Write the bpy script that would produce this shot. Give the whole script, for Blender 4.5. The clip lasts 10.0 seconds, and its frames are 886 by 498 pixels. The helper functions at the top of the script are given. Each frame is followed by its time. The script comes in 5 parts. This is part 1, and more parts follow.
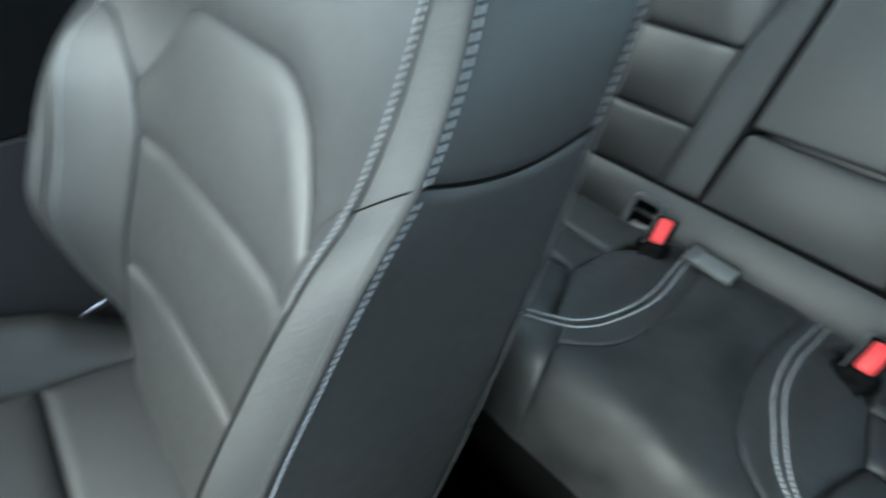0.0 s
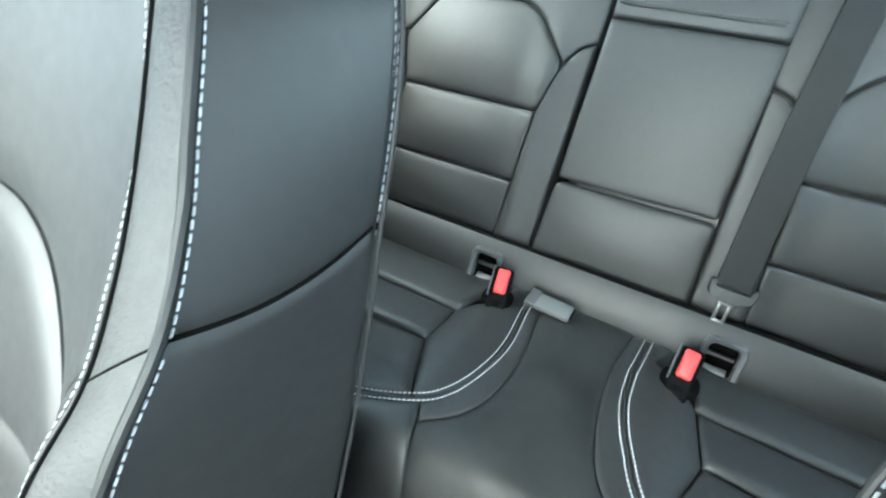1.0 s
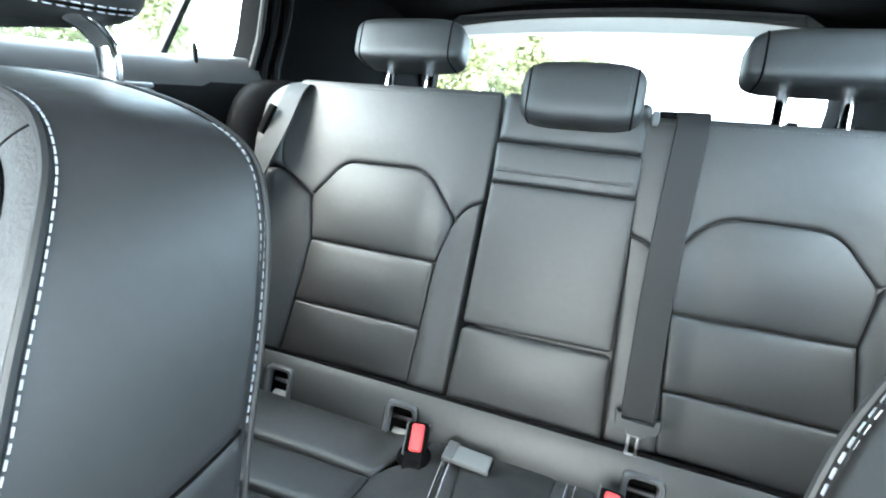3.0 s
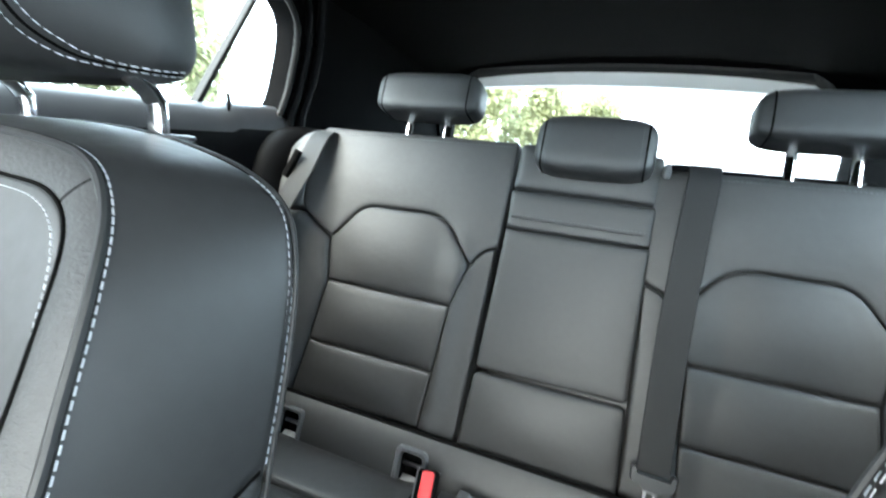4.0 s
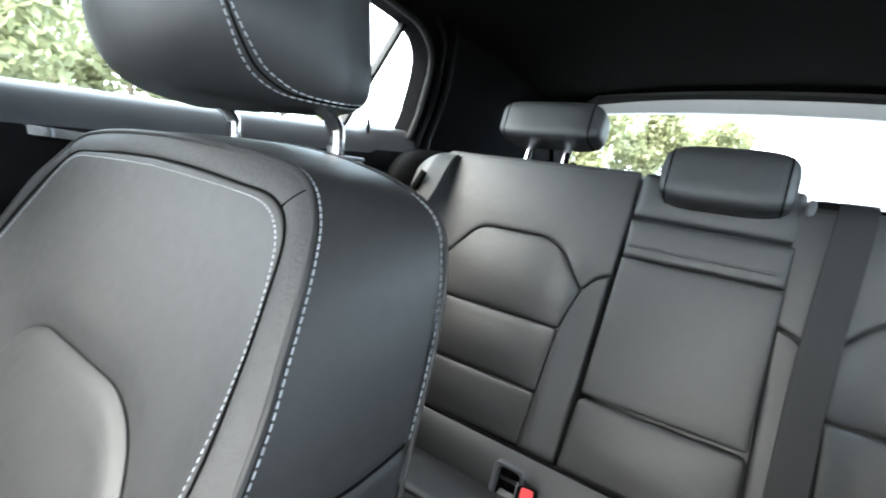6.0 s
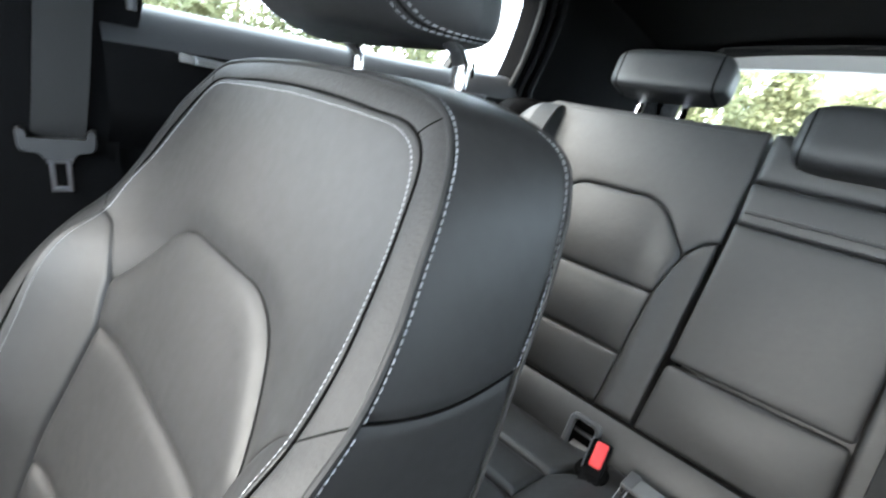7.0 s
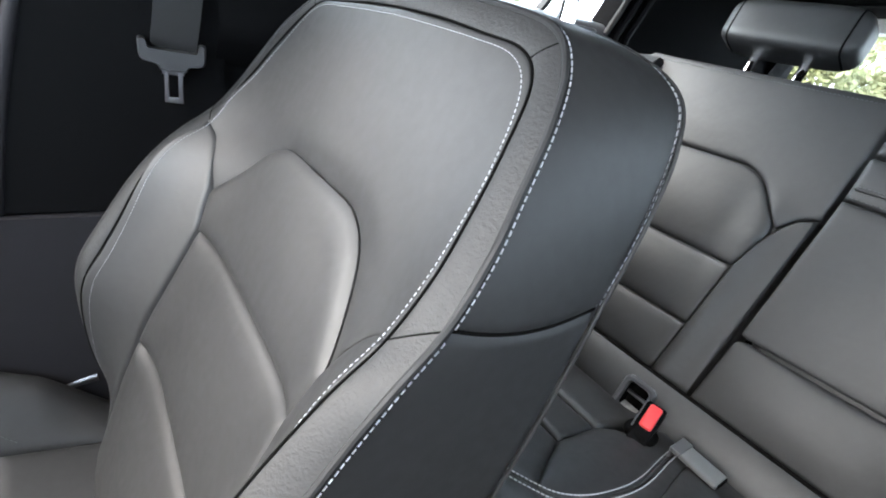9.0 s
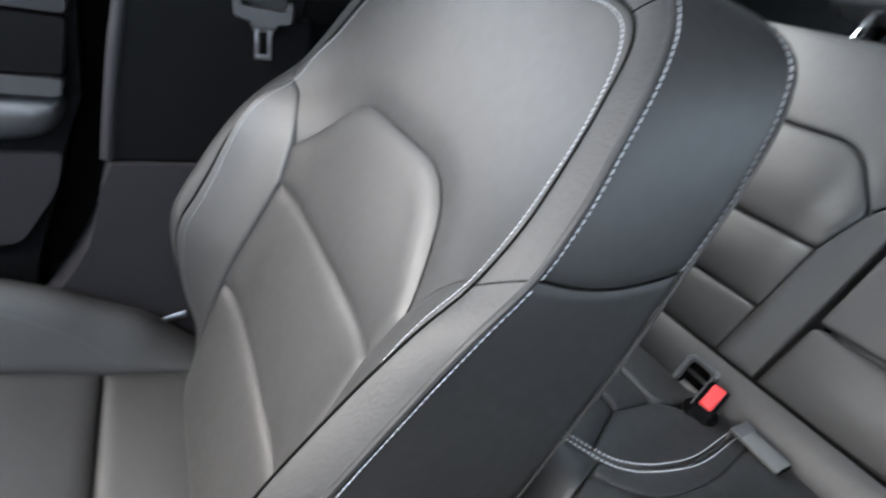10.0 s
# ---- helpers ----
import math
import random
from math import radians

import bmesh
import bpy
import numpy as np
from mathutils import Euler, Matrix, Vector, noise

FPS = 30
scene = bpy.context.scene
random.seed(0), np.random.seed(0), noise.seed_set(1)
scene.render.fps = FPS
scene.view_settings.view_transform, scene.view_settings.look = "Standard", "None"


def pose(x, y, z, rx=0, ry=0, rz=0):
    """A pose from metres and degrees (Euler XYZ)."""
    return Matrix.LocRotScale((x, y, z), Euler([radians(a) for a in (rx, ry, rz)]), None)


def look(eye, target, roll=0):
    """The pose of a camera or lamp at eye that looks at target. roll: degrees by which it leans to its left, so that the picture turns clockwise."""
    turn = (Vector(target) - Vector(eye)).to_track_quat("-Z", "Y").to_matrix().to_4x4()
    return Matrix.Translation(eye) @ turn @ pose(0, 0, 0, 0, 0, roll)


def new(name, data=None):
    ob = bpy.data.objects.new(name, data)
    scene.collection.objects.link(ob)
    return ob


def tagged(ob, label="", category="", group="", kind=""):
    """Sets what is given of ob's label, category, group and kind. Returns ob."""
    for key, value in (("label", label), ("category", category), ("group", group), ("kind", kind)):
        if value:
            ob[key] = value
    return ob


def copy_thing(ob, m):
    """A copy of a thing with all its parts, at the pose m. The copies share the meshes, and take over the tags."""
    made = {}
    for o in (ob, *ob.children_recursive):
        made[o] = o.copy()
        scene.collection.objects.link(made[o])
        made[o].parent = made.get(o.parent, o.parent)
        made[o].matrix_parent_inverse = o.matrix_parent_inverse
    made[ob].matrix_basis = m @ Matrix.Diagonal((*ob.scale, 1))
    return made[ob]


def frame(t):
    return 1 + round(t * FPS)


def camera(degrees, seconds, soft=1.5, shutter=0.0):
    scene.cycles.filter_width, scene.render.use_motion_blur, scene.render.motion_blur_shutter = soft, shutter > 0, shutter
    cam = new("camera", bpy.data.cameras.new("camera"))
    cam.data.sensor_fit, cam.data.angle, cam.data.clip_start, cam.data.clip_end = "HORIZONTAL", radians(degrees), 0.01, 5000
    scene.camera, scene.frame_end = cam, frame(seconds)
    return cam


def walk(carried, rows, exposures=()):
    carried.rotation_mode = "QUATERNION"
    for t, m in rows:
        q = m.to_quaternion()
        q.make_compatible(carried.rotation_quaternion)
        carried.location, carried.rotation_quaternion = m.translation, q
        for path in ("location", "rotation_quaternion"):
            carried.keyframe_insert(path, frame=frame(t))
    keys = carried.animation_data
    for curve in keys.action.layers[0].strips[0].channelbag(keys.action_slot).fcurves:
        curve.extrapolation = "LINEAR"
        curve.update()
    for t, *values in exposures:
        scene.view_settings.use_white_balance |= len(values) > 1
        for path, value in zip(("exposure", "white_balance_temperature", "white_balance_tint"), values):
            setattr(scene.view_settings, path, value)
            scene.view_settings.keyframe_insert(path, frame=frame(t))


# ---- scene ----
from mathutils import geometry

# Seat frame: x across, u towards the rear, v up along the rear backrest, which leans back 19 degrees.
TILTED = pose(0.012, 0, 0.36, -19, 0, 0)
cam = camera(87.53, 10.0, soft=1.9, shutter=0.7)
PATH = [
    (0, (0.04, -0.719, 0.843), (-1.039, 0.289, -0.506), 2.9),
    (0.5, (0.056, -0.669, 0.856), (-0.822, 0.618, -0.399), 2.7),
    (1, (0.058, -0.661, 0.861), (-0.73, 0.778, -0.283), 4.2),
    (1.5, (0.074, -0.651, 0.871), (-0.647, 0.859, -0.223), 3.0),
    (2, (0.079, -0.64, 0.88), (-0.61, 0.95, -0.12), 1.6),
    (2.5, (0.084, -0.641, 0.899), (-0.567, 1.103, 0.169), 2.8),
    (2.7, (0.085, -0.641, 0.898), (-0.554, 1.131, 0.226), 3.2),
    (3.8, (0.081, -0.652, 0.905), (-0.627, 1.144, 0.381), 3.9),
    (4, (0.085, -0.655, 0.908), (-0.644, 1.149, 0.445), 4.3),
    (4.5, (0.082, -0.671, 0.913), (-0.811, 1.081, 0.547), 6.4),
    (5, (0.086, -0.692, 0.917), (-0.923, 0.996, 0.551), 5.2),
    (5.2, (0.084, -0.694, 0.915), (-0.92, 0.988, 0.513), 6.1),
    (6.3, (0.073, -0.71, 0.905), (-1.105, 0.845, 0.463), 6.7),
    (6.5, (0.068, -0.717, 0.901), (-1.158, 0.781, 0.397), 7.5),
    (7, (0.062, -0.732, 0.891), (-1.242, 0.647, 0.259), 9.0),
    (7.5, (0.057, -0.744, 0.878), (-1.292, 0.53, 0.131), 10.4),
    (8, (0.059, -0.752, 0.875), (-1.307, 0.482, 0.094), 11.4),
    (8.5, (0.058, -0.758, 0.868), (-1.313, 0.443, 0.043), 13.0),
    (9, (0.058, -0.759, 0.868), (-1.32, 0.419, 0.024), 13.1),
    (9.5, (0.056, -0.765, 0.866), (-1.336, 0.381, 0.0), 13.3),
    (10, (0.06, -0.787, 0.855), (-1.369, 0.202, -0.135), 13.8),
]
EXPOSURES = [(0.0, 4.05, 6550, -3), (1.0, 4.85, 6800, -3), (2.5, 5.3, 6750, 2), (4.0, 4.52, 7100, 5), (5.0, 4.2, 7250, 8), (6.5, 4.22, 7350, 10), (10.0, 4.18, 7250, 14)]
walk(cam, [(t, look(eye, target, roll)) for t, eye, target, roll in PATH], EXPOSURES)

# ---- daylight ----
world = bpy.data.worlds.new("sky")
scene.world = world
world.use_nodes = True
wn = world.node_tree
sky = wn.nodes.new("ShaderNodeTexSky")
sky.sky_type, sky.sun_disc = "NISHITA", False
sky.sun_elevation, sky.sun_rotation = radians(50), radians(194)
sky.dust_density, sky.air_density = 4.0, 1.0
wn.nodes["Background"].inputs["Strength"].default_value = 0.15
haze = wn.nodes.new("ShaderNodeHueSaturation")  # thin bright cloud: a paler sky
haze.inputs["Saturation"].default_value = 0.5
wn.links.new(sky.outputs["Color"], haze.inputs["Color"])
cloud = wn.nodes.new("ShaderNodeMix")  # high cloud evens the sky out
cloud.data_type = "RGBA"
cloud.inputs[0].default_value = 0.6
cloud.inputs[7].default_value = (7.8, 10.5, 14.0, 1)
wn.links.new(haze.outputs["Color"], cloud.inputs[6])
wn.links.new(cloud.outputs[2], wn.nodes["Background"].inputs["Color"])
sun = new("sun", bpy.data.lights.new("sun", "SUN"))
sun.data.energy, sun.data.angle, sun.data.color = 1.75, radians(80), (1.0, 0.96, 0.90)
sun.matrix_world = look((-0.9, -3.5, 4.3), (0, 0, 0))


# ---- materials ----
def nodes_of(name):
    m = bpy.data.materials.new(name)
    m.use_nodes = True
    return m, m.node_tree.nodes, m.node_tree.links, m.node_tree.nodes["Principled BSDF"]


def surface(name, color, rough=0.5, metal=0.0, vary=0.15, scale=40.0, bump=0.2, grain=900.0, depth=0.0004, spec=0.5, wrinkle=0.0, sag=0.0, smudge=0.0):
    """A surface with two scales of variation: broad tone and roughness, and a fine relief."""
    m, n, l, p = nodes_of(name)
    co = n.new("ShaderNodeTexCoord")
    big = n.new("ShaderNodeTexNoise")
    big.inputs["Scale"].default_value, big.inputs["Detail"].default_value = scale * 0.2, 5.0
    l.new(co.outputs["Object"], big.inputs["Vector"])
    ramp = n.new("ShaderNodeMix")
    ramp.data_type = "RGBA"
    ramp.inputs[6].default_value = (*[c * (1 - vary) for c in color], 1)
    ramp.inputs[7].default_value = (*[min(1, c * (1 + vary)) for c in color], 1)
    l.new(big.outputs["Fac"], ramp.inputs[0])
    l.new(ramp.outputs[2], p.inputs["Base Color"])
    small = n.new("ShaderNodeTexNoise")
    small.inputs["Scale"].default_value, small.inputs["Detail"].default_value = scale * 3, 3.0
    l.new(co.outputs["Object"], small.inputs["Vector"])
    rr = n.new("ShaderNodeMapRange")
    rr.inputs["To Min"].default_value, rr.inputs["To Max"].default_value = max(0.02, rough - 0.07), min(1, rough + 0.07)
    l.new((big if smudge else small).outputs["Fac"], rr.inputs["Value"])
    if smudge:
        rr.inputs["From Min"].default_value, rr.inputs["From Max"].default_value = 0.3, 0.7
        rr.inputs["To Min"].default_value, rr.inputs["To Max"].default_value = rough - smudge, min(1, rough + smudge)
    l.new(rr.outputs["Result"], p.inputs["Roughness"])
    p.inputs["Metallic"].default_value = metal
    p.inputs["Specular IOR Level"].default_value = spec
    if bump:
        vor = n.new("ShaderNodeTexVoronoi")
        vor.inputs["Scale"].default_value = grain
        l.new(co.outputs["Object"], vor.inputs["Vector"])
        bm1 = n.new("ShaderNodeBump")
        bm1.inputs["Strength"].default_value, bm1.inputs["Distance"].default_value = bump, depth
        l.new(vor.outputs["Distance"], bm1.inputs["Height"])
        last = bm1
        if wrinkle:
            wr = n.new("ShaderNodeTexNoise")
            wr.inputs["Scale"].default_value, wr.inputs["Detail"].default_value, wr.inputs["Distortion"].default_value = 380.0, 3.0, 0.3
            l.new(co.outputs["Object"], wr.inputs["Vector"])
            bm2 = n.new("ShaderNodeBump")
            bm2.inputs["Strength"].default_value, bm2.inputs["Distance"].default_value = wrinkle, 0.0009
            l.new(wr.outputs["Fac"], bm2.inputs["Height"])
            l.new(bm1.outputs["Normal"], bm2.inputs["Normal"])
            last = bm2
        if sag:
            sg = n.new("ShaderNodeTexNoise")
            sg.inputs["Scale"].default_value, sg.inputs["Detail"].default_value = 14.0, 3.0
            l.new(co.outputs["Object"], sg.inputs["Vector"])
            bm3 = n.new("ShaderNodeBump")
            bm3.inputs["Strength"].default_value, bm3.inputs["Distance"].default_value = sag, 0.01
            l.new(sg.outputs["Fac"], bm3.inputs["Height"])
            l.new(last.outputs["Normal"], bm3.inputs["Normal"])
            last = bm3
        l.new(last.outputs["Normal"], p.inputs["Normal"])
    return m


LEATHER = surface("black leather", (0.0135, 0.0136, 0.0141), 0.57, spec=0.64, sag=0.18, vary=0.12, scale=30, bump=0.10, grain=1100, depth=0.0003)
CREASED = surface("creased leather", (0.012, 0.0122, 0.0127), 0.64, spec=0.55, vary=0.14, scale=60, bump=0.2, grain=1100, depth=0.0003, wrinkle=0.65)
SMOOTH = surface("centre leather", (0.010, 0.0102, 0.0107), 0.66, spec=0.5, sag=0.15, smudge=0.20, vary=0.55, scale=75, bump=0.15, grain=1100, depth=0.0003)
PIPING = surface("leather piping", (0.015, 0.0152, 0.016), 0.6, spec=0.3, vary=0.1, bump=0.1)
THREAD = surface("pale thread", (0.42, 0.43, 0.45), 0.7, vary=0.1, bump=0.3, grain=3000)
GREYTHREAD = surface("grey thread", (0.075, 0.077, 0.082), 0.7, vary=0.15, bump=0.3, grain=3000)
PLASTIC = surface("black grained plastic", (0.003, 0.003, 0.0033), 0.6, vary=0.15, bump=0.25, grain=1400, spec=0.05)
FOOT = surface("dark grey trim plastic", (0.014, 0.0135, 0.0155), 0.6, vary=0.15, bump=0.25, grain=1400, spec=0.15)
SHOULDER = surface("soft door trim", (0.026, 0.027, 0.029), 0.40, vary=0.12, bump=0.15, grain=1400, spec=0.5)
SATIN = surface("grey satin plastic", (0.06, 0.061, 0.065), 0.38, vary=0.1, bump=0.1, grain=1800)
# DARK is also the colour of the tubes and blocks that paint shade.
DARK = surface("black fabric and painted shade", (0.003, 0.003, 0.003), 0.95, spec=0.04, vary=0.2, bump=0.3, grain=700)
LINER = surface("black headliner cloth", (0.0018, 0.0018, 0.002), 0.95, spec=0.03, vary=0.2, bump=0.3, grain=900)
CARPET = surface("black carpet", (0.006, 0.006, 0.006), 0.95, spec=0.05, vary=0.35, bump=0.8, grain=400, depth=0.002)
RED = surface("red buckle plastic", (0.70, 0.04, 0.045), 0.5, vary=0.05, bump=0.0)
CHROME = surface("polished chrome", (0.85, 0.85, 0.86), 0.08, metal=1.0, vary=0.02, bump=0.0)
STEEL = surface("brushed steel", (0.22, 0.22, 0.235), 0.32, metal=1.0, vary=0.1, bump=0.0)
LATCH = surface("dark grey latch plastic", (0.03, 0.031, 0.033), 0.42, vary=0.1, bump=0.15, grain=1800, spec=0.4)
ZINC = surface("bright zinc", (0.2, 0.2, 0.2), 0.5, metal=0.5, vary=0.4, scale=400, bump=0.5, grain=500, depth=0.001)
RUBBER = surface("window rubber", (0.008, 0.008, 0.008), 0.6, spec=0.15, vary=0.1, bump=0.1)
GREYTRIM = surface("grey painted metal", (0.30, 0.31, 0.33), 0.45, vary=0.05, bump=0.05)
TABGREY = surface("grey woven tab", (0.085, 0.088, 0.09), 0.7, vary=0.1, bump=0.4, grain=1500)
ASPHALT = surface("asphalt", (0.16, 0.16, 0.16), 0.9, vary=0.25, scale=6, bump=0.5, grain=60, depth=0.01)
BARK = surface("bark", (0.16, 0.12, 0.09), 0.9, vary=0.35, scale=10, bump=0.6, grain=25, depth=0.02)


def webbing():
    """Seat belt cloth: fine ribs across the strap."""
    m, n, l, p = nodes_of("belt webbing")
    p.inputs["Base Color"].default_value = (0.009, 0.0092, 0.0098, 1)
    p.inputs["Roughness"].default_value = 0.6
    p.inputs["Specular IOR Level"].default_value = 0.3
    co, wave, bump = n.new("ShaderNodeTexCoord"), n.new("ShaderNodeTexWave"), n.new("ShaderNodeBump")
    wave.bands_direction = "Z"
    wave.inputs["Scale"].default_value, wave.inputs["Distortion"].default_value = 260.0, 0.4
    bump.inputs["Strength"].default_value, bump.inputs["Distance"].default_value = 0.3, 0.0006
    l.new(co.outputs["Object"], wave.inputs["Vector"])
    l.new(wave.outputs["Fac"], bump.inputs["Height"])
    l.new(bump.outputs["Normal"], p.inputs["Normal"])
    return m


def leaf_green(name, a, b):
    m, n, l, p = nodes_of(name)
    geo, mix = n.new("ShaderNodeNewGeometry"), n.new("ShaderNodeMix")
    mix.data_type = "RGBA"
    mix.inputs[6].default_value, mix.inputs[7].default_value = (*a, 1), (*b, 1)
    l.new(geo.outputs["Random Per Island"], mix.inputs[0])
    l.new(mix.outputs[2], p.inputs["Base Color"])
    p.inputs["Roughness"].default_value = 0.6
    thin, both = n.new("ShaderNodeBsdfTranslucent"), n.new("ShaderNodeMixShader")
    l.new(mix.outputs[2], thin.inputs["Color"])
    both.inputs[0].default_value = 0.5
    l.new(p.outputs[0], both.inputs[1])
    l.new(thin.outputs[0], both.inputs[2])
    l.new(both.outputs[0], n["Material Output"].inputs["Surface"])
    return m


def pane(name, tint):
    m, n, l, p = nodes_of(name)
    out = n["Material Output"]
    clear, gloss, mix = n.new("ShaderNodeBsdfTransparent"), n.new("ShaderNodeBsdfGlossy"), n.new("ShaderNodeMixShader")
    clear.inputs["Color"].default_value = (*tint, 1)
    gloss.inputs["Roughness"].default_value = 0.02
    mix.inputs[0].default_value = 0.06
    l.new(clear.outputs[0], mix.inputs[1])
    l.new(gloss.outputs[0], mix.inputs[2])
    l.new(mix.outputs[0], out.inputs["Surface"])
    return m


WEBBING, GLASS, TINTED = webbing(), pane("window glass", (0.93, 0.95, 0.94)), pane("front glass tinted to dim the light", (0.885, 0.89, 0.885))
LEAVES = [leaf_green("leaves", (0.13, 0.142, 0.072), (0.24, 0.252, 0.138)), leaf_green("darker leaves", (0.11, 0.12, 0.062), (0.20, 0.21, 0.115))]


# ---- builders ----
def world_of(p):
    """Seat frame (x, u, v) to world, for an n x 3 array."""
    p = np.asarray(p, float)
    a = radians(19)
    return np.stack([p[:, 0] + 0.012, p[:, 1] * math.cos(a) + p[:, 2] * math.sin(a), 0.36 - p[:, 1] * math.sin(a) + p[:, 2] * math.cos(a)], 1)


def same_of(p):
    return np.asarray(p, float)


BASES = {}


def thing(name, base, label, category, group="", kind=""):
    ob = new(name)
    ob.empty_display_size = 0.05
    ob.location = base
    BASES[ob] = np.array(base, float)
    return tagged(ob, label, category, group, kind)


def part(name, verts, faces, material, parent=None, label="", flat=False):
    """One mesh object, in world metres, under a thing or a part."""
    root = parent
    while root is not None and root.parent is not None:
        root = root.parent
    base = BASES.get(root, np.zeros(3)) if root is not None else np.zeros(3)
    me = bpy.data.meshes.new(name)
    me.from_pydata([tuple(v) for v in np.asarray(verts, float) - base], [], [tuple(int(i) for i in f) for f in faces])
    me.materials.append(material)
    me.polygons.foreach_set("use_smooth", [not flat] * len(me.polygons))
    me.set_sharp_from_angle(angle=radians(42))
    me.update()
    ob = new(name, me)
    if parent is not None:
        ob.parent = parent
    if label:
        ob["label"] = label
    return ob


def join(pieces):
    """Several (verts, faces) as one."""
    vs, fs, k = [], [], 0
    for v, f in pieces:
        vs.append(np.asarray(v, float))
        fs += [tuple(i + k for i in q) for q in f]
        k += len(v)
    return np.concatenate(vs), fs


def fillet(points, closed=True, step=0.008):
    """A dense line through corners (x, y, radius), each rounded."""
    pts = [np.array(p[:2], float) for p in points]
    rad = [p[2] if len(p) > 2 else 0.0 for p in points]
    n, out = len(pts), []
    for i in range(n):
        p = pts[i]
        if not closed and i in (0, n - 1) or rad[i] == 0:
            out.append(p)
            continue
        a, b = pts[i - 1] - p, pts[(i + 1) % n] - p
        la, lb = np.linalg.norm(a), np.linalg.norm(b)
        ra, rb = min(rad[i], la * 0.49), min(rad[i], lb * 0.49)
        s, e = p + a / la * ra, p + b / lb * rb
        k = max(4, int((ra + rb) / 0.004))
        for t in np.linspace(0, 1, k):
            out.append((1 - t) ** 2 * s + 2 * t * (1 - t) * p + t * t * e)
    if closed:
        out.append(out[0])
    dense = [out[0]]
    for a, b in zip(out, out[1:]):
        d = np.linalg.norm(b - a)
        if d < 1e-6:
            continue
        k = max(1, int(round(d / step)))
        dense += [a + (b - a) * (j + 1) / k for j in range(k)]
    if closed:
        dense.pop()
    return np.array(dense)


def spline(points, step=0.01):
    """A smooth dense line through points of any dimension."""
    p = np.asarray(points, float)
    p = np.concatenate([[2 * p[0] - p[1]], p, [2 * p[-1] - p[-2]]])
    out = []
    for i in range(1, len(p) - 2):
        k = max(2, int(np.linalg.norm(p[i + 1] - p[i]) / step))
        for t in np.arange(k) / k:
            a, b, c, d = p[i - 1], p[i], p[i + 1], p[i + 2]
            out.append(0.5 * (2 * b + (c - a) * t + (2 * a - 5 * b + 4 * c - d) * t * t + (3 * b - a - 3 * c + d) * t ** 3))
    out.append(p[-2])
    return np.array(out)


def distance_to(pts, line, closed=True):
    a = line
    b = np.roll(line, -1, 0) if closed else line[1:]
    if not closed:
        a = line[:-1]
    ab = b - a
    best = np.full(len(pts), 9.0)
    for s, d in zip(a, ab):
        t = np.clip(((pts - s) @ d) / max(d @ d, 1e-12), 0, 1)
        best = np.minimum(best, np.linalg.norm(pts - s - t[:, None] * d, axis=1))
    return best


def inside(pts, line):
    x, y, c = pts[:, 0], pts[:, 1], np.zeros(len(pts), bool)
    for (x0, y0), (x1, y1) in zip(line, np.roll(line, -1, 0)):
        if y0 != y1:
            c ^= ((y0 > y) != (y1 > y)) & (x < (x1 - x0) * (y - y0) / (y1 - y0) + x0)
    return c


def rounding(d, depth, radius):
    t = np.clip(1 - d / radius, 0, 1)
    return depth * (1 - np.sqrt(np.maximum(0, 1 - t ** 2.2)))


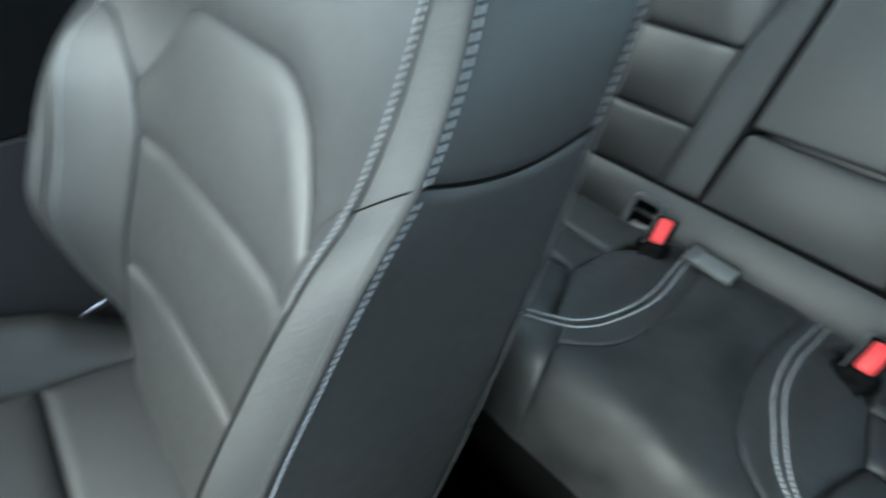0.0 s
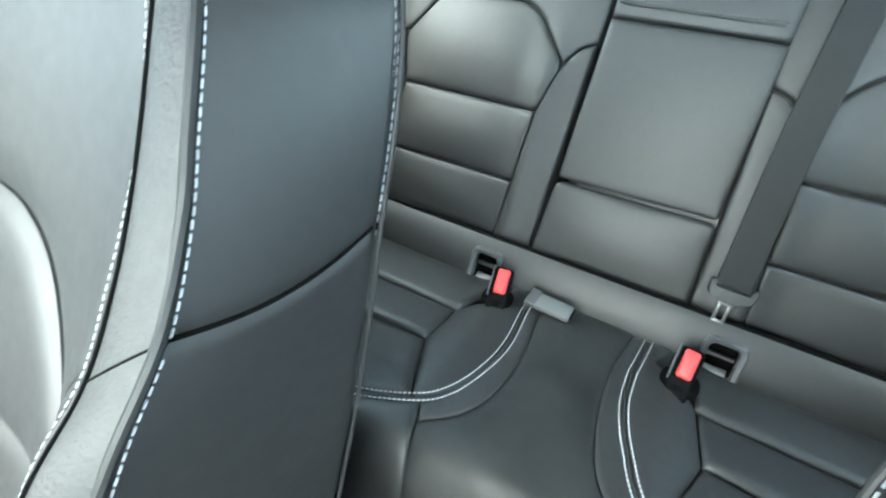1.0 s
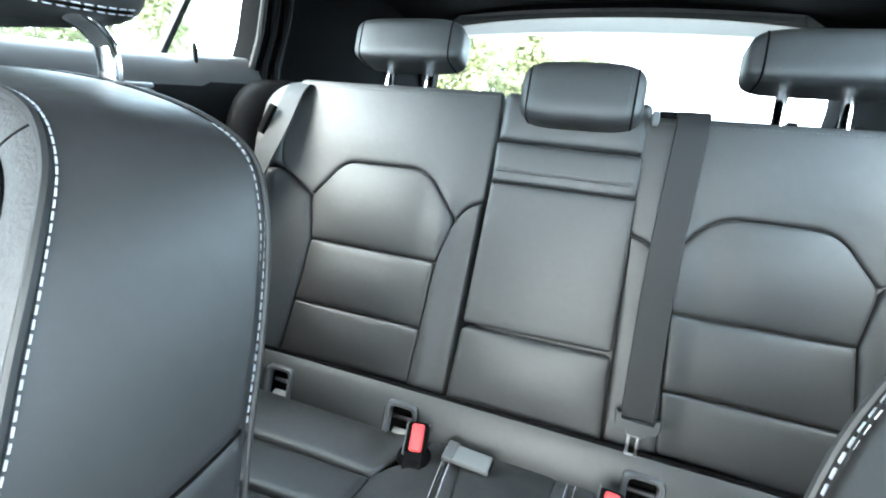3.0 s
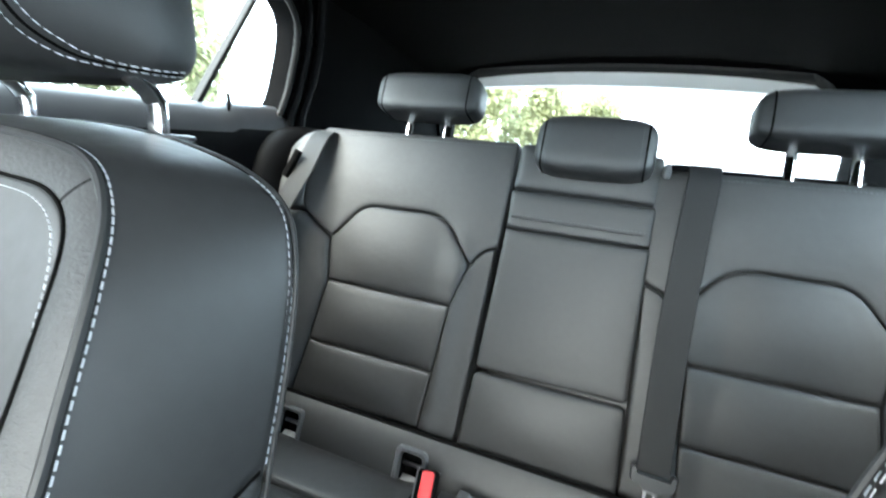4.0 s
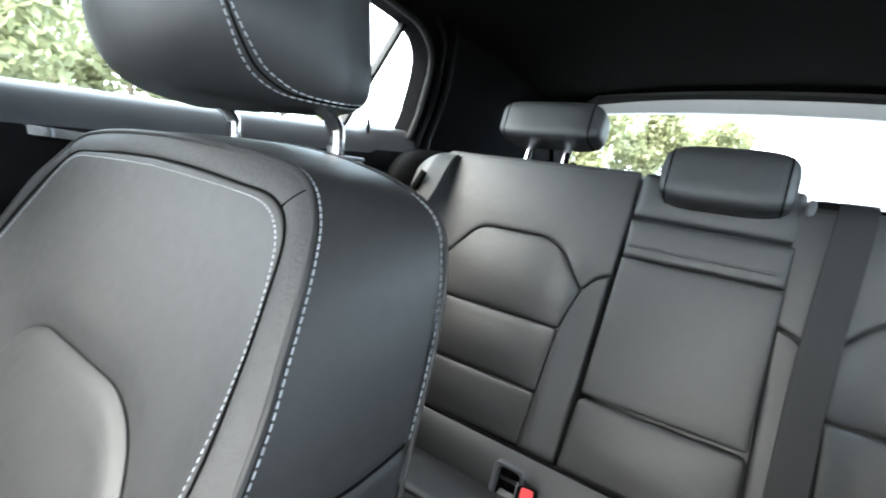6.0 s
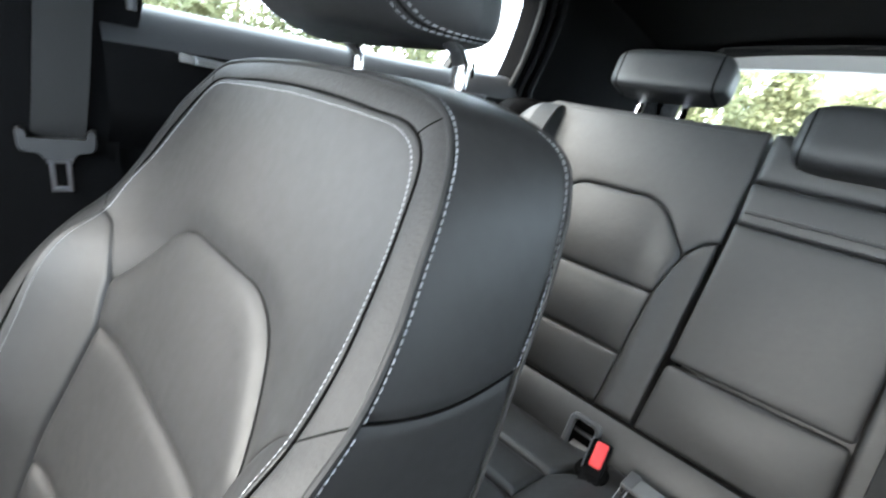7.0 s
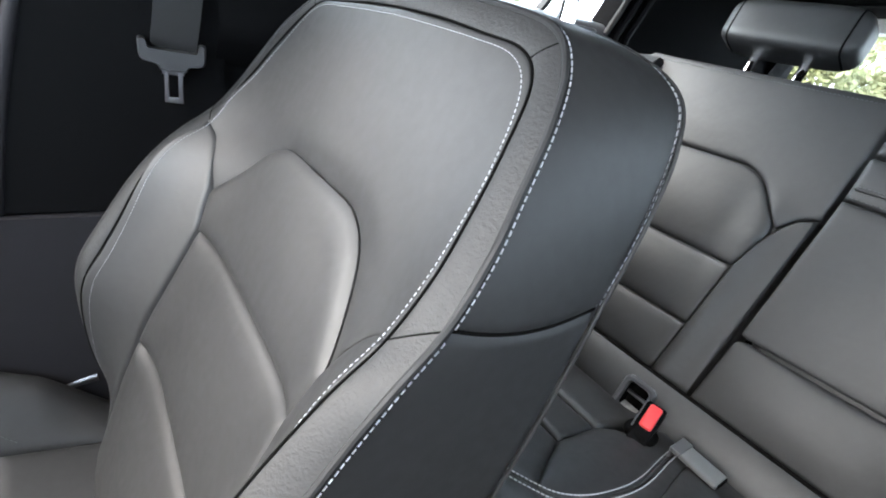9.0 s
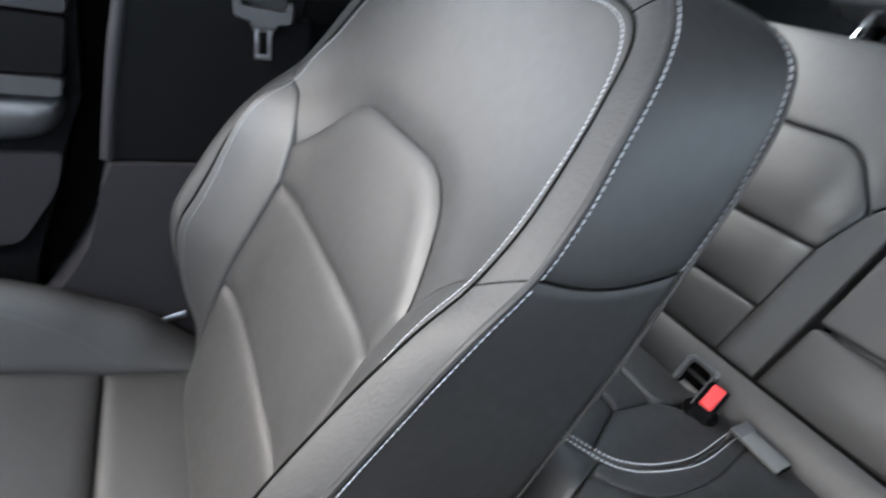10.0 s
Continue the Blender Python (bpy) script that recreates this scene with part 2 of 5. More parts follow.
def pillow(name, outline, height, to_world, material, parent, label="", res=0.012, depth=0.006, radius=0.010, crown=0.004, soft=0.035, sign=-1, skirt=0.012, swap=False):
    """A padded panel: an outline on a curved sheet, crowned in the middle and tucked in along its seams.
    height(x, y) gives the sheet; swap: the sheet is z over x, y instead of u over x, v."""
    line = np.asarray(outline, float)
    dense = []
    for a, b in zip(line, np.roll(line, -1, 0)):
        k = max(1, int(np.linalg.norm(b - a) / 0.008))
        dense += [a + (b - a) * j / k for j in range(k)]
    line = np.array(dense)
    lo, hi = line.min(0), line.max(0)
    gx, gy = np.meshgrid(np.arange(lo[0], hi[0], res), np.arange(lo[1], hi[1], res * 0.87))
    gx = gx + (np.arange(gx.shape[0]) % 2)[:, None] * res * 0.5
    grid = np.stack([gx.ravel(), gy.ravel()], 1)
    grid = grid[inside(grid, line)]
    grid = grid[distance_to(grid, line) > radius + res * 0.3]
    tan = np.roll(line, -1, 0) - np.roll(line, 1, 0)
    nor = np.stack([-tan[:, 1], tan[:, 0]], 1) / np.maximum(np.linalg.norm(tan, axis=1), 1e-9)[:, None]
    area = np.sum(line[:, 0] * np.roll(line[:, 1], -1) - np.roll(line[:, 0], -1) * line[:, 1])
    nor *= 1 if area > 0 else -1
    rings = []
    for d in (radius * 0.18, radius * 0.45, radius):
        r = line + nor * d
        r = r[inside(r, line)]
        rings.append(r[distance_to(r, line) > d * 0.9])
    pts = np.concatenate([line, *rings, grid])
    vs, _, fs, *_ = geometry.delaunay_2d_cdt([Vector(p) for p in pts], [], [list(range(len(line)))], 1, 1e-5)
    v2 = np.array([tuple(v) for v in vs])
    d = distance_to(v2, line)
    fs = [tuple(f) for f in fs]
    swell = crown * (1 - np.exp(-d / soft))
    pairs = np.array([(a, b) for f in fs for a, b in zip(f, f[1:] + f[:1])])
    near = np.maximum(np.bincount(pairs[:, 0], minlength=len(v2)), 1)
    for _ in range(30 if crown > 0.006 else 4):
        mean = np.bincount(pairs[:, 0], swell[pairs[:, 1]], len(v2)) / near
        swell = np.where(d > radius * 0.9, mean, swell)
    h = height(v2[:, 0], v2[:, 1]) + sign * (swell - rounding(d, depth, radius))
    count = {}
    for f in fs:
        for a, b in zip(f, f[1:] + f[:1]):
            count[(a, b)] = 1
    edge = [e for e in count if (e[1], e[0]) not in count]
    ids = {}
    for a, b in edge:
        for i in (a, b):
            ids.setdefault(i, len(v2) + len(ids))
    keys = list(ids)
    v2 = np.concatenate([v2, v2[keys]])
    h = np.concatenate([h, h[keys] - sign * skirt])
    fs += [(b, a, ids[a], ids[b]) for a, b in edge]
    v3 = np.stack([v2[:, 0], v2[:, 1], h], 1) if swap else np.stack([v2[:, 0], h, v2[:, 1]], 1)
    return part(name, to_world(v3), fs, material, parent, label)


def grid_faces(n, m, wrap=False):
    return [(i * m + j, i * m + j + 1, (i + 1) % n * m + j + 1, (i + 1) % n * m + j) for i in range(n if wrap else n - 1) for j in range(m - 1)]


class Ribbon:
    """A padded strip between two lines of the same count; out: a point away from which it bulges."""

    def __init__(self, a, b, centre, bulge=0.004):
        self.a, self.b = np.asarray(a, float), np.asarray(b, float)
        tan = np.gradient(self.a + self.b, axis=0)
        nor = np.cross(tan, self.b - self.a)
        nor /= np.maximum(np.linalg.norm(nor, axis=1), 1e-9)[:, None]
        mid = (self.a + self.b) / 2 - np.asarray(centre, float)
        nor *= np.sign(np.sum(nor * mid, 1))[:, None]
        self.n, self.bulge, self.bent = nor, bulge, []

    def bow(self, at, depth, spread):
        """Draw the strip's cross lines near the indices given into a curve, deepest in the middle."""
        self.bent = [(c, depth * s, spread) for c, s in at]

    def shift(self, t):
        i = np.arange(len(self.a), dtype=float)
        for c, d, w in self.bent:
            i -= d * math.sin(math.pi * t) * np.exp(-((np.arange(len(self.a)) - c) / w) ** 2)
        return np.clip(i, 0, len(self.a) - 1)

    def at(self, t, lift=0.0):
        if self.bent:
            i, k = self.shift(t), np.arange(len(self.a))
            a, b, n = [np.stack([np.interp(i, k, q[:, c]) for c in range(3)], 1) for q in (self.a, self.b, self.n)]
            return a + (b - a) * t + n * (self.bulge * 4 * t * (1 - t) + lift)
        return self.a + (self.b - self.a) * t + self.n * (self.bulge * 4 * t * (1 - t) + lift)

    def mesh(self, name, to_world, material, parent, label="", m=12, depth=(0.004, 0.004), radius=0.006, i0=0, i1=None, ends=0.0):
        i1 = len(self.a) if i1 is None else i1
        wide = np.linalg.norm(self.b - self.a, axis=1)[:, None]
        ts = np.unique(np.concatenate([np.linspace(0, 1, m), np.array([0.02, 0.05, 0.95, 0.98])]))
        rows = []
        along = np.concatenate([[0], np.cumsum(np.linalg.norm(np.diff(self.a[i0:i1], axis=0), axis=1))])
        for t in ts:
            dip = np.maximum(rounding(t * wide[i0:i1, 0], depth[0], radius), rounding((1 - t) * wide[i0:i1, 0], depth[1], radius))
            if ends:
                dip = np.maximum(dip, rounding(np.minimum(along, along[-1] - along), 0.0025, 0.0035))
            rows.append(self.at(t)[i0:i1] - self.n[i0:i1] * dip[:, None])
        first, last = rows[0] - self.n[i0:i1] * 0.01, rows[-1] - self.n[i0:i1] * 0.01
        g = np.stack([first, *rows, last], 1)
        return part(name, to_world(g.reshape(-1, 3)), grid_faces(g.shape[0], g.shape[1]), material, parent, label)


def tube(line, radius, sides=8, closed=False):
    line = np.asarray(line, float)
    tan = np.gradient(line, axis=0)
    if closed:
        tan = np.roll(line, -1, 0) - np.roll(line, 1, 0)
    tan /= np.maximum(np.linalg.norm(tan, axis=1), 1e-9)[:, None]
    ref = np.array([0.0, 0.0, 1.0])
    if abs(tan[len(tan) // 2] @ ref) > 0.9:
        ref = np.array([0.0, 1.0, 0.0])
    s = np.cross(tan, ref)
    s /= np.maximum(np.linalg.norm(s, axis=1), 1e-9)[:, None]
    w = np.cross(s, tan)
    r = np.broadcast_to(radius, (len(line),))[:, None]
    g = np.stack([line + r * (math.cos(a) * s + math.sin(a) * w) for a in np.linspace(0, 2 * math.pi, sides, endpoint=False)], 1)
    n = len(line)
    fs = [(i * sides + j, i * sides + (j + 1) % sides, (i + 1) % n * sides + (j + 1) % sides, (i + 1) % n * sides + j) for i in range(n if closed else n - 1) for j in range(sides)]
    if not closed:
        fs += [tuple(range(sides))[::-1], tuple((n - 1) * sides + j for j in range(sides))]
    return g.reshape(-1, 3), fs


def dashes(line, up, length=0.0055, gap=0.0028, width=0.0017, high=0.0012, slant=0.0):
    """Stitches: short rounded dashes along a line that lies on a surface; up: the surface's way out."""
    line = np.asarray(line, float)
    up = np.broadcast_to(np.asarray(up, float), line.shape)
    s = np.concatenate([[0], np.cumsum(np.linalg.norm(np.diff(line, axis=0), axis=1))])
    at = np.arange(gap, s[-1] - length, length + gap)
    pieces = []
    for i, a in enumerate(at):
        p, q = [np.array([np.interp(x, s, line[:, k]) for k in range(3)]) for x in (a, a + length)]
        n = np.array([np.interp(a, s, up[:, k]) for k in range(3)])
        t = (q - p) / max(np.linalg.norm(q - p), 1e-9)
        n = n - (n @ t) * t
        n /= max(np.linalg.norm(n), 1e-9)
        w = np.cross(t, n) * width / 2
        p, q = p + w * slant, q - w * slant
        e = t * length * 0.08
        vs = [p - w, p + w, q + w, q - w, p + e - w * 0.6 + n * high, p + e + w * 0.6 + n * high, q - e + w * 0.6 + n * high, q - e - w * 0.6 + n * high]
        vs = [v - n * 0.0004 if k < 4 else v for k, v in enumerate(vs)]
        pieces.append((vs, [(4, 5, 6, 7), (0, 1, 5, 4), (1, 2, 6, 5), (2, 3, 7, 6), (3, 0, 4, 7)]))
    return join(pieces)


def stitching(lines, to_world, parent, name="stitching", thread=THREAD, **k):
    pieces = []
    for line, up in lines:
        base, tip = to_world(line), to_world(np.asarray(line) + np.asarray(up))
        pieces.append(dashes(base, tip - base, **k))
    v, f = join(pieces)
    return tagged(part(name, v, f, thread, parent, "pale blue-grey thread" if thread is THREAD else "dull grey thread"), kind="stuff")


def block(centre, size, power=4.0, n=18, turn=None, taper=0.0):
    """A rounded block (a superellipsoid) as (verts, faces)."""
    vs, fs = [], []
    k = 0
    lin = np.tan(np.linspace(-math.pi / 4, math.pi / 4, n))
    for ax in range(3):
        for sg in (-1, 1):
            a, b = np.meshgrid(lin, lin, indexing="ij")
            p = np.zeros((n * n, 3))
            p[:, ax], p[:, (ax + 1) % 3], p[:, (ax + 2) % 3] = sg, a.ravel() * sg, b.ravel()
            p /= (np.sum(np.abs(p) ** power, 1) ** (1 / power))[:, None]
            vs.append(p)
            fs += [tuple(i + k for i in f) for f in grid_faces(n, n)]
            k += n * n
    p, back = np.unique(np.concatenate(vs).round(5), axis=0, return_inverse=True)
    back = back.reshape(-1)
    fs = [tuple(int(back[i]) for i in q) for q in fs]
    p[:, 0] *= 1 + taper * p[:, 2]
    p = p * np.array(size) / 2
    if turn is not None:
        p = p @ np.array(turn.to_3x3()).T
    return p + np.array(centre), fs


def box(lo, hi, bevel=0.003):
    """A box with chamfered edges as (verts, faces)."""
    b = bmesh.new()
    bmesh.ops.create_cube(b, size=1.0)
    for v in b.verts:
        v.co = [lo[i] + (v.co[i] + 0.5) * (hi[i] - lo[i]) for i in range(3)]
    if bevel:
        bmesh.ops.bevel(b, geom=list(b.edges), offset=bevel, segments=3, profile=0.5, affect="EDGES")
    vs, fs = [tuple(v.co) for v in b.verts], [tuple(v.index for v in f.verts) for f in b.faces]
    b.verts.index_update()
    fs = [tuple(v.index for v in f.verts) for f in b.faces]
    b.free()
    return np.array(vs), fs


def prism(outline, place, t0, t1, hole=None):
    """An outline given depth: place(a, b, t) puts each point into the world."""
    line = np.asarray(outline, float)
    vs, _, fs, *_ = geometry.delaunay_2d_cdt([Vector(p) for p in line], [], [list(range(len(line)))], 1, 1e-5)
    v = np.array([tuple(p) for p in vs])
    n = len(v)
    fs = [tuple(f) for f in fs]
    edges = {(a, b) for f in fs for a, b in zip(f, f[1:] + f[:1])}
    rim = [(a, b) for a, b in edges if (b, a) not in edges]
    faces = fs + [tuple(i + n for i in reversed(f)) for f in fs] + [(b, a, a + n, b + n) for a, b in rim]
    return np.concatenate([place(v[:, 0], v[:, 1], t0), place(v[:, 0], v[:, 1], t1)]), faces


def moved(mesh, m):
    v, f = mesh
    a = np.array(m)
    return np.asarray(v) @ a[:3, :3].T + a[:3, 3], f


# ---- front seats ----
def through_points(points, k=9):
    """A smooth line with k steps between each two points, so that lines with the same count match."""
    p = np.asarray(points, float)
    p = np.concatenate([[2 * p[0] - p[1]], p, [2 * p[-1] - p[-2]]])
    out = []
    for i in range(1, len(p) - 2):
        a, b, c, d = p[i - 1:i + 3]
        for t in np.arange(k) / k:
            out.append(0.5 * (2 * b + (c - a) * t + (2 * a - 5 * b + 4 * c - d) * t * t + (3 * b - a - 3 * c + d) * t ** 3))
    out.append(p[-2])
    return np.array(out)


def both_sides(right, wider=1.0):
    left = right[:-1][::-1] * np.array([-1, 1, 1])
    left[:, 1] -= 0.016 * np.exp(-((left[:, 2] - 0.02) / 0.075) ** 2) * (wider > 1) + 0.022 * np.exp(-((left[:, 2] + 0.11) / 0.10) ** 2) * (wider > OUTWARD)
    left[:, 0] *= 1 + (wider - 1) * np.clip((0.40 - left[:, 2]) / 0.2, 0, 1)
    return np.concatenate([right, left])


# half lines of the backrest, bottom to top centre: inner seam, welt, rear edge
INNER = [(0.228, -0.610, -0.460), (0.238, -0.700, -0.330), (0.242, -0.745, -0.260), (0.243, -0.777, -0.169), (0.242, -0.769, -0.097), (0.243, -0.744, -0.006),
         (0.247, -0.722, 0.066), (0.2463, -0.699, 0.109), (0.246, -0.687, 0.155), (0.238, -0.676, 0.196), (0.228, -0.666, 0.241), (0.210, -0.654, 0.290),
         (0.182, -0.650, 0.312), (0.131, -0.649, 0.3175), (0.070, -0.650, 0.3215), (0.000, -0.649, 0.3235)]
WELT = [(0.262, -0.600, -0.460), (0.268, -0.690, -0.330), (0.270, -0.730, -0.250), (0.273, -0.751, -0.150), (0.274, -0.740, -0.069), (0.275, -0.717, 0.029),
        (0.278, -0.703, 0.090), (0.276, -0.684, 0.137), (0.269, -0.672, 0.183), (0.260, -0.665, 0.221), (0.247, -0.656, 0.270), (0.227, -0.646, 0.307),
        (0.199, -0.642, 0.332), (0.151, -0.641, 0.342), (0.075, -0.645, 0.346), (0.000, -0.645, 0.348)]
REAR = [(0.285, -0.565, -0.46), (0.289, -0.558, -0.33), (0.290, -0.552, -0.25), (0.291, -0.548, -0.15), (0.291, -0.548, -0.05), (0.291, -0.55, 0.05),
        (0.291, -0.556, 0.12), (0.289, -0.560, 0.178), (0.287, -0.560, 0.22), (0.283, -0.560, 0.26), (0.275, -0.560, 0.300), (0.258, -0.560, 0.333),
        (0.219, -0.560, 0.354), (0.15, -0.556, 0.370), (0.075, -0.552, 0.379), (0, -0.550, 0.382)]
STEPS = 9
OUTWARD = 1.012  # the outer bolster stands out a little further than the inner one
CUT = 7 * STEPS


def front_seat(cx):
    seat = thing("car_seat", (cx + 0.012, -0.75, 0.0), "black leather front seat with pale contrast stitching and integrated side bolsters", "car seat", "front seats")

    def to_w(p):
        return world_of(np.asarray(p) + np.array([cx, 0, 0]))

    inner, welt, rear = [both_sides(through_points(c, STEPS), k) for c, k in ((INNER, OUTWARD), (WELT, OUTWARD + 0.03), (REAR, 1.075))]
    half = through_points(INNER, STEPS)
    low = half[:12 * STEPS]
    mid_v = np.array([-0.46, -0.4, -0.3, -0.2, -0.02, 0.03, 0.127, 0.2, 0.33])
    mid_u = np.array([-0.715, -0.712, -0.702, -0.690, -0.676, -0.672, -0.662, -0.656, -0.648])

    def front(x, v):
        edge = np.interp(v, low[:, 2], low[:, 1]) - np.where(x < 0, 0.016, 0.0) * np.exp(-((v - 0.02) / 0.075) ** 2)
        base = np.interp(v, mid_v, mid_u)
        w = np.clip(np.abs(x) / 0.246, 0, 1.06) ** 5
        return base + (edge - base) * np.where(v < 0.3, w, w * np.clip((0.34 - v) / 0.04, 0, 1))

    # back shell
    rim = rear[:, [0, 2]]
    rim_u = through_points(REAR, STEPS)

    def back(x, v):
        edge = np.interp(v, rim_u[:, 2], rim_u[:, 1])
        return edge + 0.03 * (1 - np.clip(np.abs(x) / 0.29, 0, 1) ** 2) * np.clip((0.39 - v) / 0.1, 0, 1)

    shell = pillow("backrest", rim, back, to_w, LEATHER, seat, "black leather backrest shell with map pocket", res=0.02, sign=1, depth=0.004, crown=0.004, skirt=0.002)

    n = len(welt)
    # border strip between inner seam and welt
    border = Ribbon(inner, welt, (0, -0.55, 0.0), 0.0)
    roll = np.where((inner[:, 0] < 0) & (np.arange(n) > n // 2), np.exp(-((inner[:, 2] + 0.09) / 0.18) ** 2), 0.0)[:, None]
    border = Ribbon(inner + (welt - inner) / np.linalg.norm(welt - inner, axis=1)[:, None] * 0.0014 - border.n * 0.0014, welt, (0, -0.55, 0.0), 0.0015)
    border.bulge = 0.0015 + 0.013 * roll  # the outer edge is the fuller one
    cuts = [0, CUT, 12 * STEPS - 3, n - (12 * STEPS - 3), n - 1 - CUT, n - 1]
    for a, b in zip(cuts, cuts[1:]):
        border.mesh("border_strip", to_w, CREASED, shell, "creased leather border strip", m=9, depth=(0.0015, 0.0005), radius=0.003, i0=a, i1=b + 1)
    # side and top panels behind the welt
    side = Ribbon(welt, rear, (0, -0.6, -0.1), 0.002)
    side.bow([(CUT, 1), (n - 1 - CUT, -1)], 2.0, 14)
    for a, b, nm in ((0, CUT, "side_panel"), (CUT, n - 1 - CUT, "upper_side_panel"), (n - 1 - CUT, n - 1, "side_panel")):
        side.mesh(nm, to_w, LEATHER, shell, "", m=16, depth=(0.0004, 0.003), radius=0.007, i0=a, i1=b + 1, ends=1.0)
    # Black tubes mark the sewn joints and paint the shade in their creases.
    across = [(border, c, np.linspace(0.02, 0.9, 12)) for c in cuts[1:-1]] + [(side, c, np.linspace(0.03, 0.97, 30)) for c in (CUT, n - 1 - CUT)]
    for strip, c, ts in across:
        v, f = tube(np.array([strip.at(t, -0.0004 if strip is border else -0.0022)[c] for t in ts]), 0.0009 if strip is border else 0.0016, 6)
        part("cross_seam", to_w(v), f, DARK, shell, "dark sewn joint")
    v, f = tube(welt + (inner - welt) / np.linalg.norm(inner - welt, axis=1)[:, None] * 0.0012 - border.n * 0.0002, 0.0030)
    part("welt", to_w(v), f, PIPING, shell, "raised leather welt")
    v, f = tube(rear + np.array([0, 0.002, 0]), 0.0018)
    part("rear_welt", to_w(v), f, PIPING, shell)
    toward = (welt - inner) / np.linalg.norm(welt - inner, axis=1)[:, None]
    # A black tube in the groove paints the shade of the inner seam.
    v, f = tube(inner + toward * 0.0008 - border.n * 0.0014, 0.0011, 6)
    part("seam_shade", to_w(v), f, DARK, shell, "black tube painting the shade in the inner seam")
    s1 = side.at(0.030, 0.0002)
    stitching([(s1[4:CUT], side.n[4:CUT]), (s1[CUT:n - CUT], side.n[CUT:n - CUT]), (s1[n - CUT:n - 4], side.n[n - CUT:n - 4])], to_w, shell, length=0.0041, gap=0.0017, width=0.0010, high=0.0007)
    s2 = side.at(0.972, -0.0008)
    s3 = side.at(0.996, -0.0012)
    stitching([(s3[CUT:12 * STEPS], side.n[CUT:12 * STEPS]), (s3[n - 12 * STEPS:n - CUT], side.n[n - 12 * STEPS:n - CUT])], to_w, shell, "rear_stitching", length=0.0042, gap=0.0018, width=0.0008, high=0.0004)
    stitching([(s2[CUT:12 * STEPS], side.n[CUT:12 * STEPS]), (s2[n - 12 * STEPS:n - CUT], side.n[n - 12 * STEPS:n - CUT])], to_w, shell, "rear_stitching", length=0.0042, gap=0.0018, width=0.0009, high=0.0005)

    # front panels
    hexa = fillet([(-0.176, -0.019), (-0.189, 0.036, 0.012), (-0.112, 0.142, 0.05), (0.112, 0.142, 0.05), (0.189, 0.036, 0.012), (0.176, -0.019)])
    pillow("centre_panel", hexa, front, to_w, LEATHER, shell, depth=0.0045, radius=0.030, crown=0.012, soft=0.05)
    pillow("centre_panel", fillet([(-0.176, -0.021), (0.176, -0.021), (0.185, -0.205), (-0.185, -0.205)]), front, to_w, LEATHER, shell, depth=0.007, radius=0.026, crown=0.010, soft=0.05)
    pillow("centre_panel", fillet([(-0.185, -0.207), (0.185, -0.207), (0.19, -0.43), (-0.19, -0.43)]), front, to_w, LEATHER, shell, depth=0.007, radius=0.026, crown=0.010, soft=0.05)
    edge = half[:CUT + 1][:, [0, 2]]
    for s in (1, -1):
        flip = np.array([s, 1])
        tops = spline([(0.2463, 0.109), (0.226, 0.098), (0.207, 0.073), (0.189, 0.036)], 0.005)
        rim_line = edge * np.array([1 if s > 0 else OUTWARD, 1])
        tops[:, 0] *= 1 + (0 if s > 0 else OUTWARD - 1) * np.linspace(1, 0, len(tops))
        line = np.concatenate([rim_line, tops[1:], fillet([(0.176, -0.02), (0.185, -0.206), (0.19, -0.43), (0.2, -0.46)], closed=False)]) * flip
        pillow("bolster", line, front, to_w, LEATHER, shell, depth=0.0022, radius=0.006, crown=0.003 if s > 0 else 0.012, soft=0.045, skirt=0.02)
    tops = spline([(0.2463, 0.109), (0.226, 0.098), (0.207, 0.073), (0.189, 0.036)], 0.005)
    arch = fillet([(0.189, 0.036), (0.112, 0.142, 0.05), (-0.112, 0.142, 0.05), (-0.189, 0.036)], closed=False)
    up = half[CUT:][:, [0, 2]]
    far = up[:-1][::-1] * np.array([-1, 1])
    far[:, 0] *= 1 + (OUTWARD - 1) * np.clip((0.40 - far[:, 1]) / 0.2, 0, 1)
    far_tops = tops * np.array([-1, 1])
    far_tops[:, 0] *= 1 + (OUTWARD - 1) * np.linspace(1, 0, len(tops))
    line = np.concatenate([up, far, far_tops[1:], arch[::-1][1:-1], tops[::-1][:-1]])

    def drawn_in(x, v):
        """The upper panel, pulled in broadly along the arch of the centre panel."""
        return front(x, v) + 0.0055 * np.exp(-(distance_to(np.column_stack([x, v]), arch, False) / 0.019) ** 2)

    pillow("upper_panel", line, drawn_in, to_w, LEATHER, shell, depth=0.0022, radius=0.006, crown=0.002, skirt=0.02)
    # stitching beside the inner seam
    pull = inner + (inner - welt) / np.linalg.norm(inner - welt, axis=1)[:, None] * 0.0078
    pull[:, 1] = front(pull[:, 0], pull[:, 2]) - 0.0005
    fwd = np.tile(np.array([0.0, -1.0, 0.0]), (n, 1))
    stitching([(pull[6:n - 6], fwd[6:n - 6])], to_w, shell, "seam_stitching", length=0.0030, gap=0.0016, width=0.0007, high=0.0004)

    # seat cushion
    wx = cx + 0.012

    def sit(x, y):
        a = np.abs(x - wx)
        b = np.clip((a - 0.178) / 0.062, 0, 1)
        z = np.interp(-y, [0.70, 0.775, 0.90, 1.0, 1.3], [0.208, 0.224, 0.252, 0.284, 0.325])
        z = z + np.interp(-y, [0.76, 0.78, 0.846, 0.94, 1.0, 1.3], [0.0, 0.015, 0.068, 0.098, 0.105, 0.108]) * b * b * (3 - 2 * b)
        return z - 0.10 * np.clip((a - 0.252) / 0.04, 0, 1) ** 2

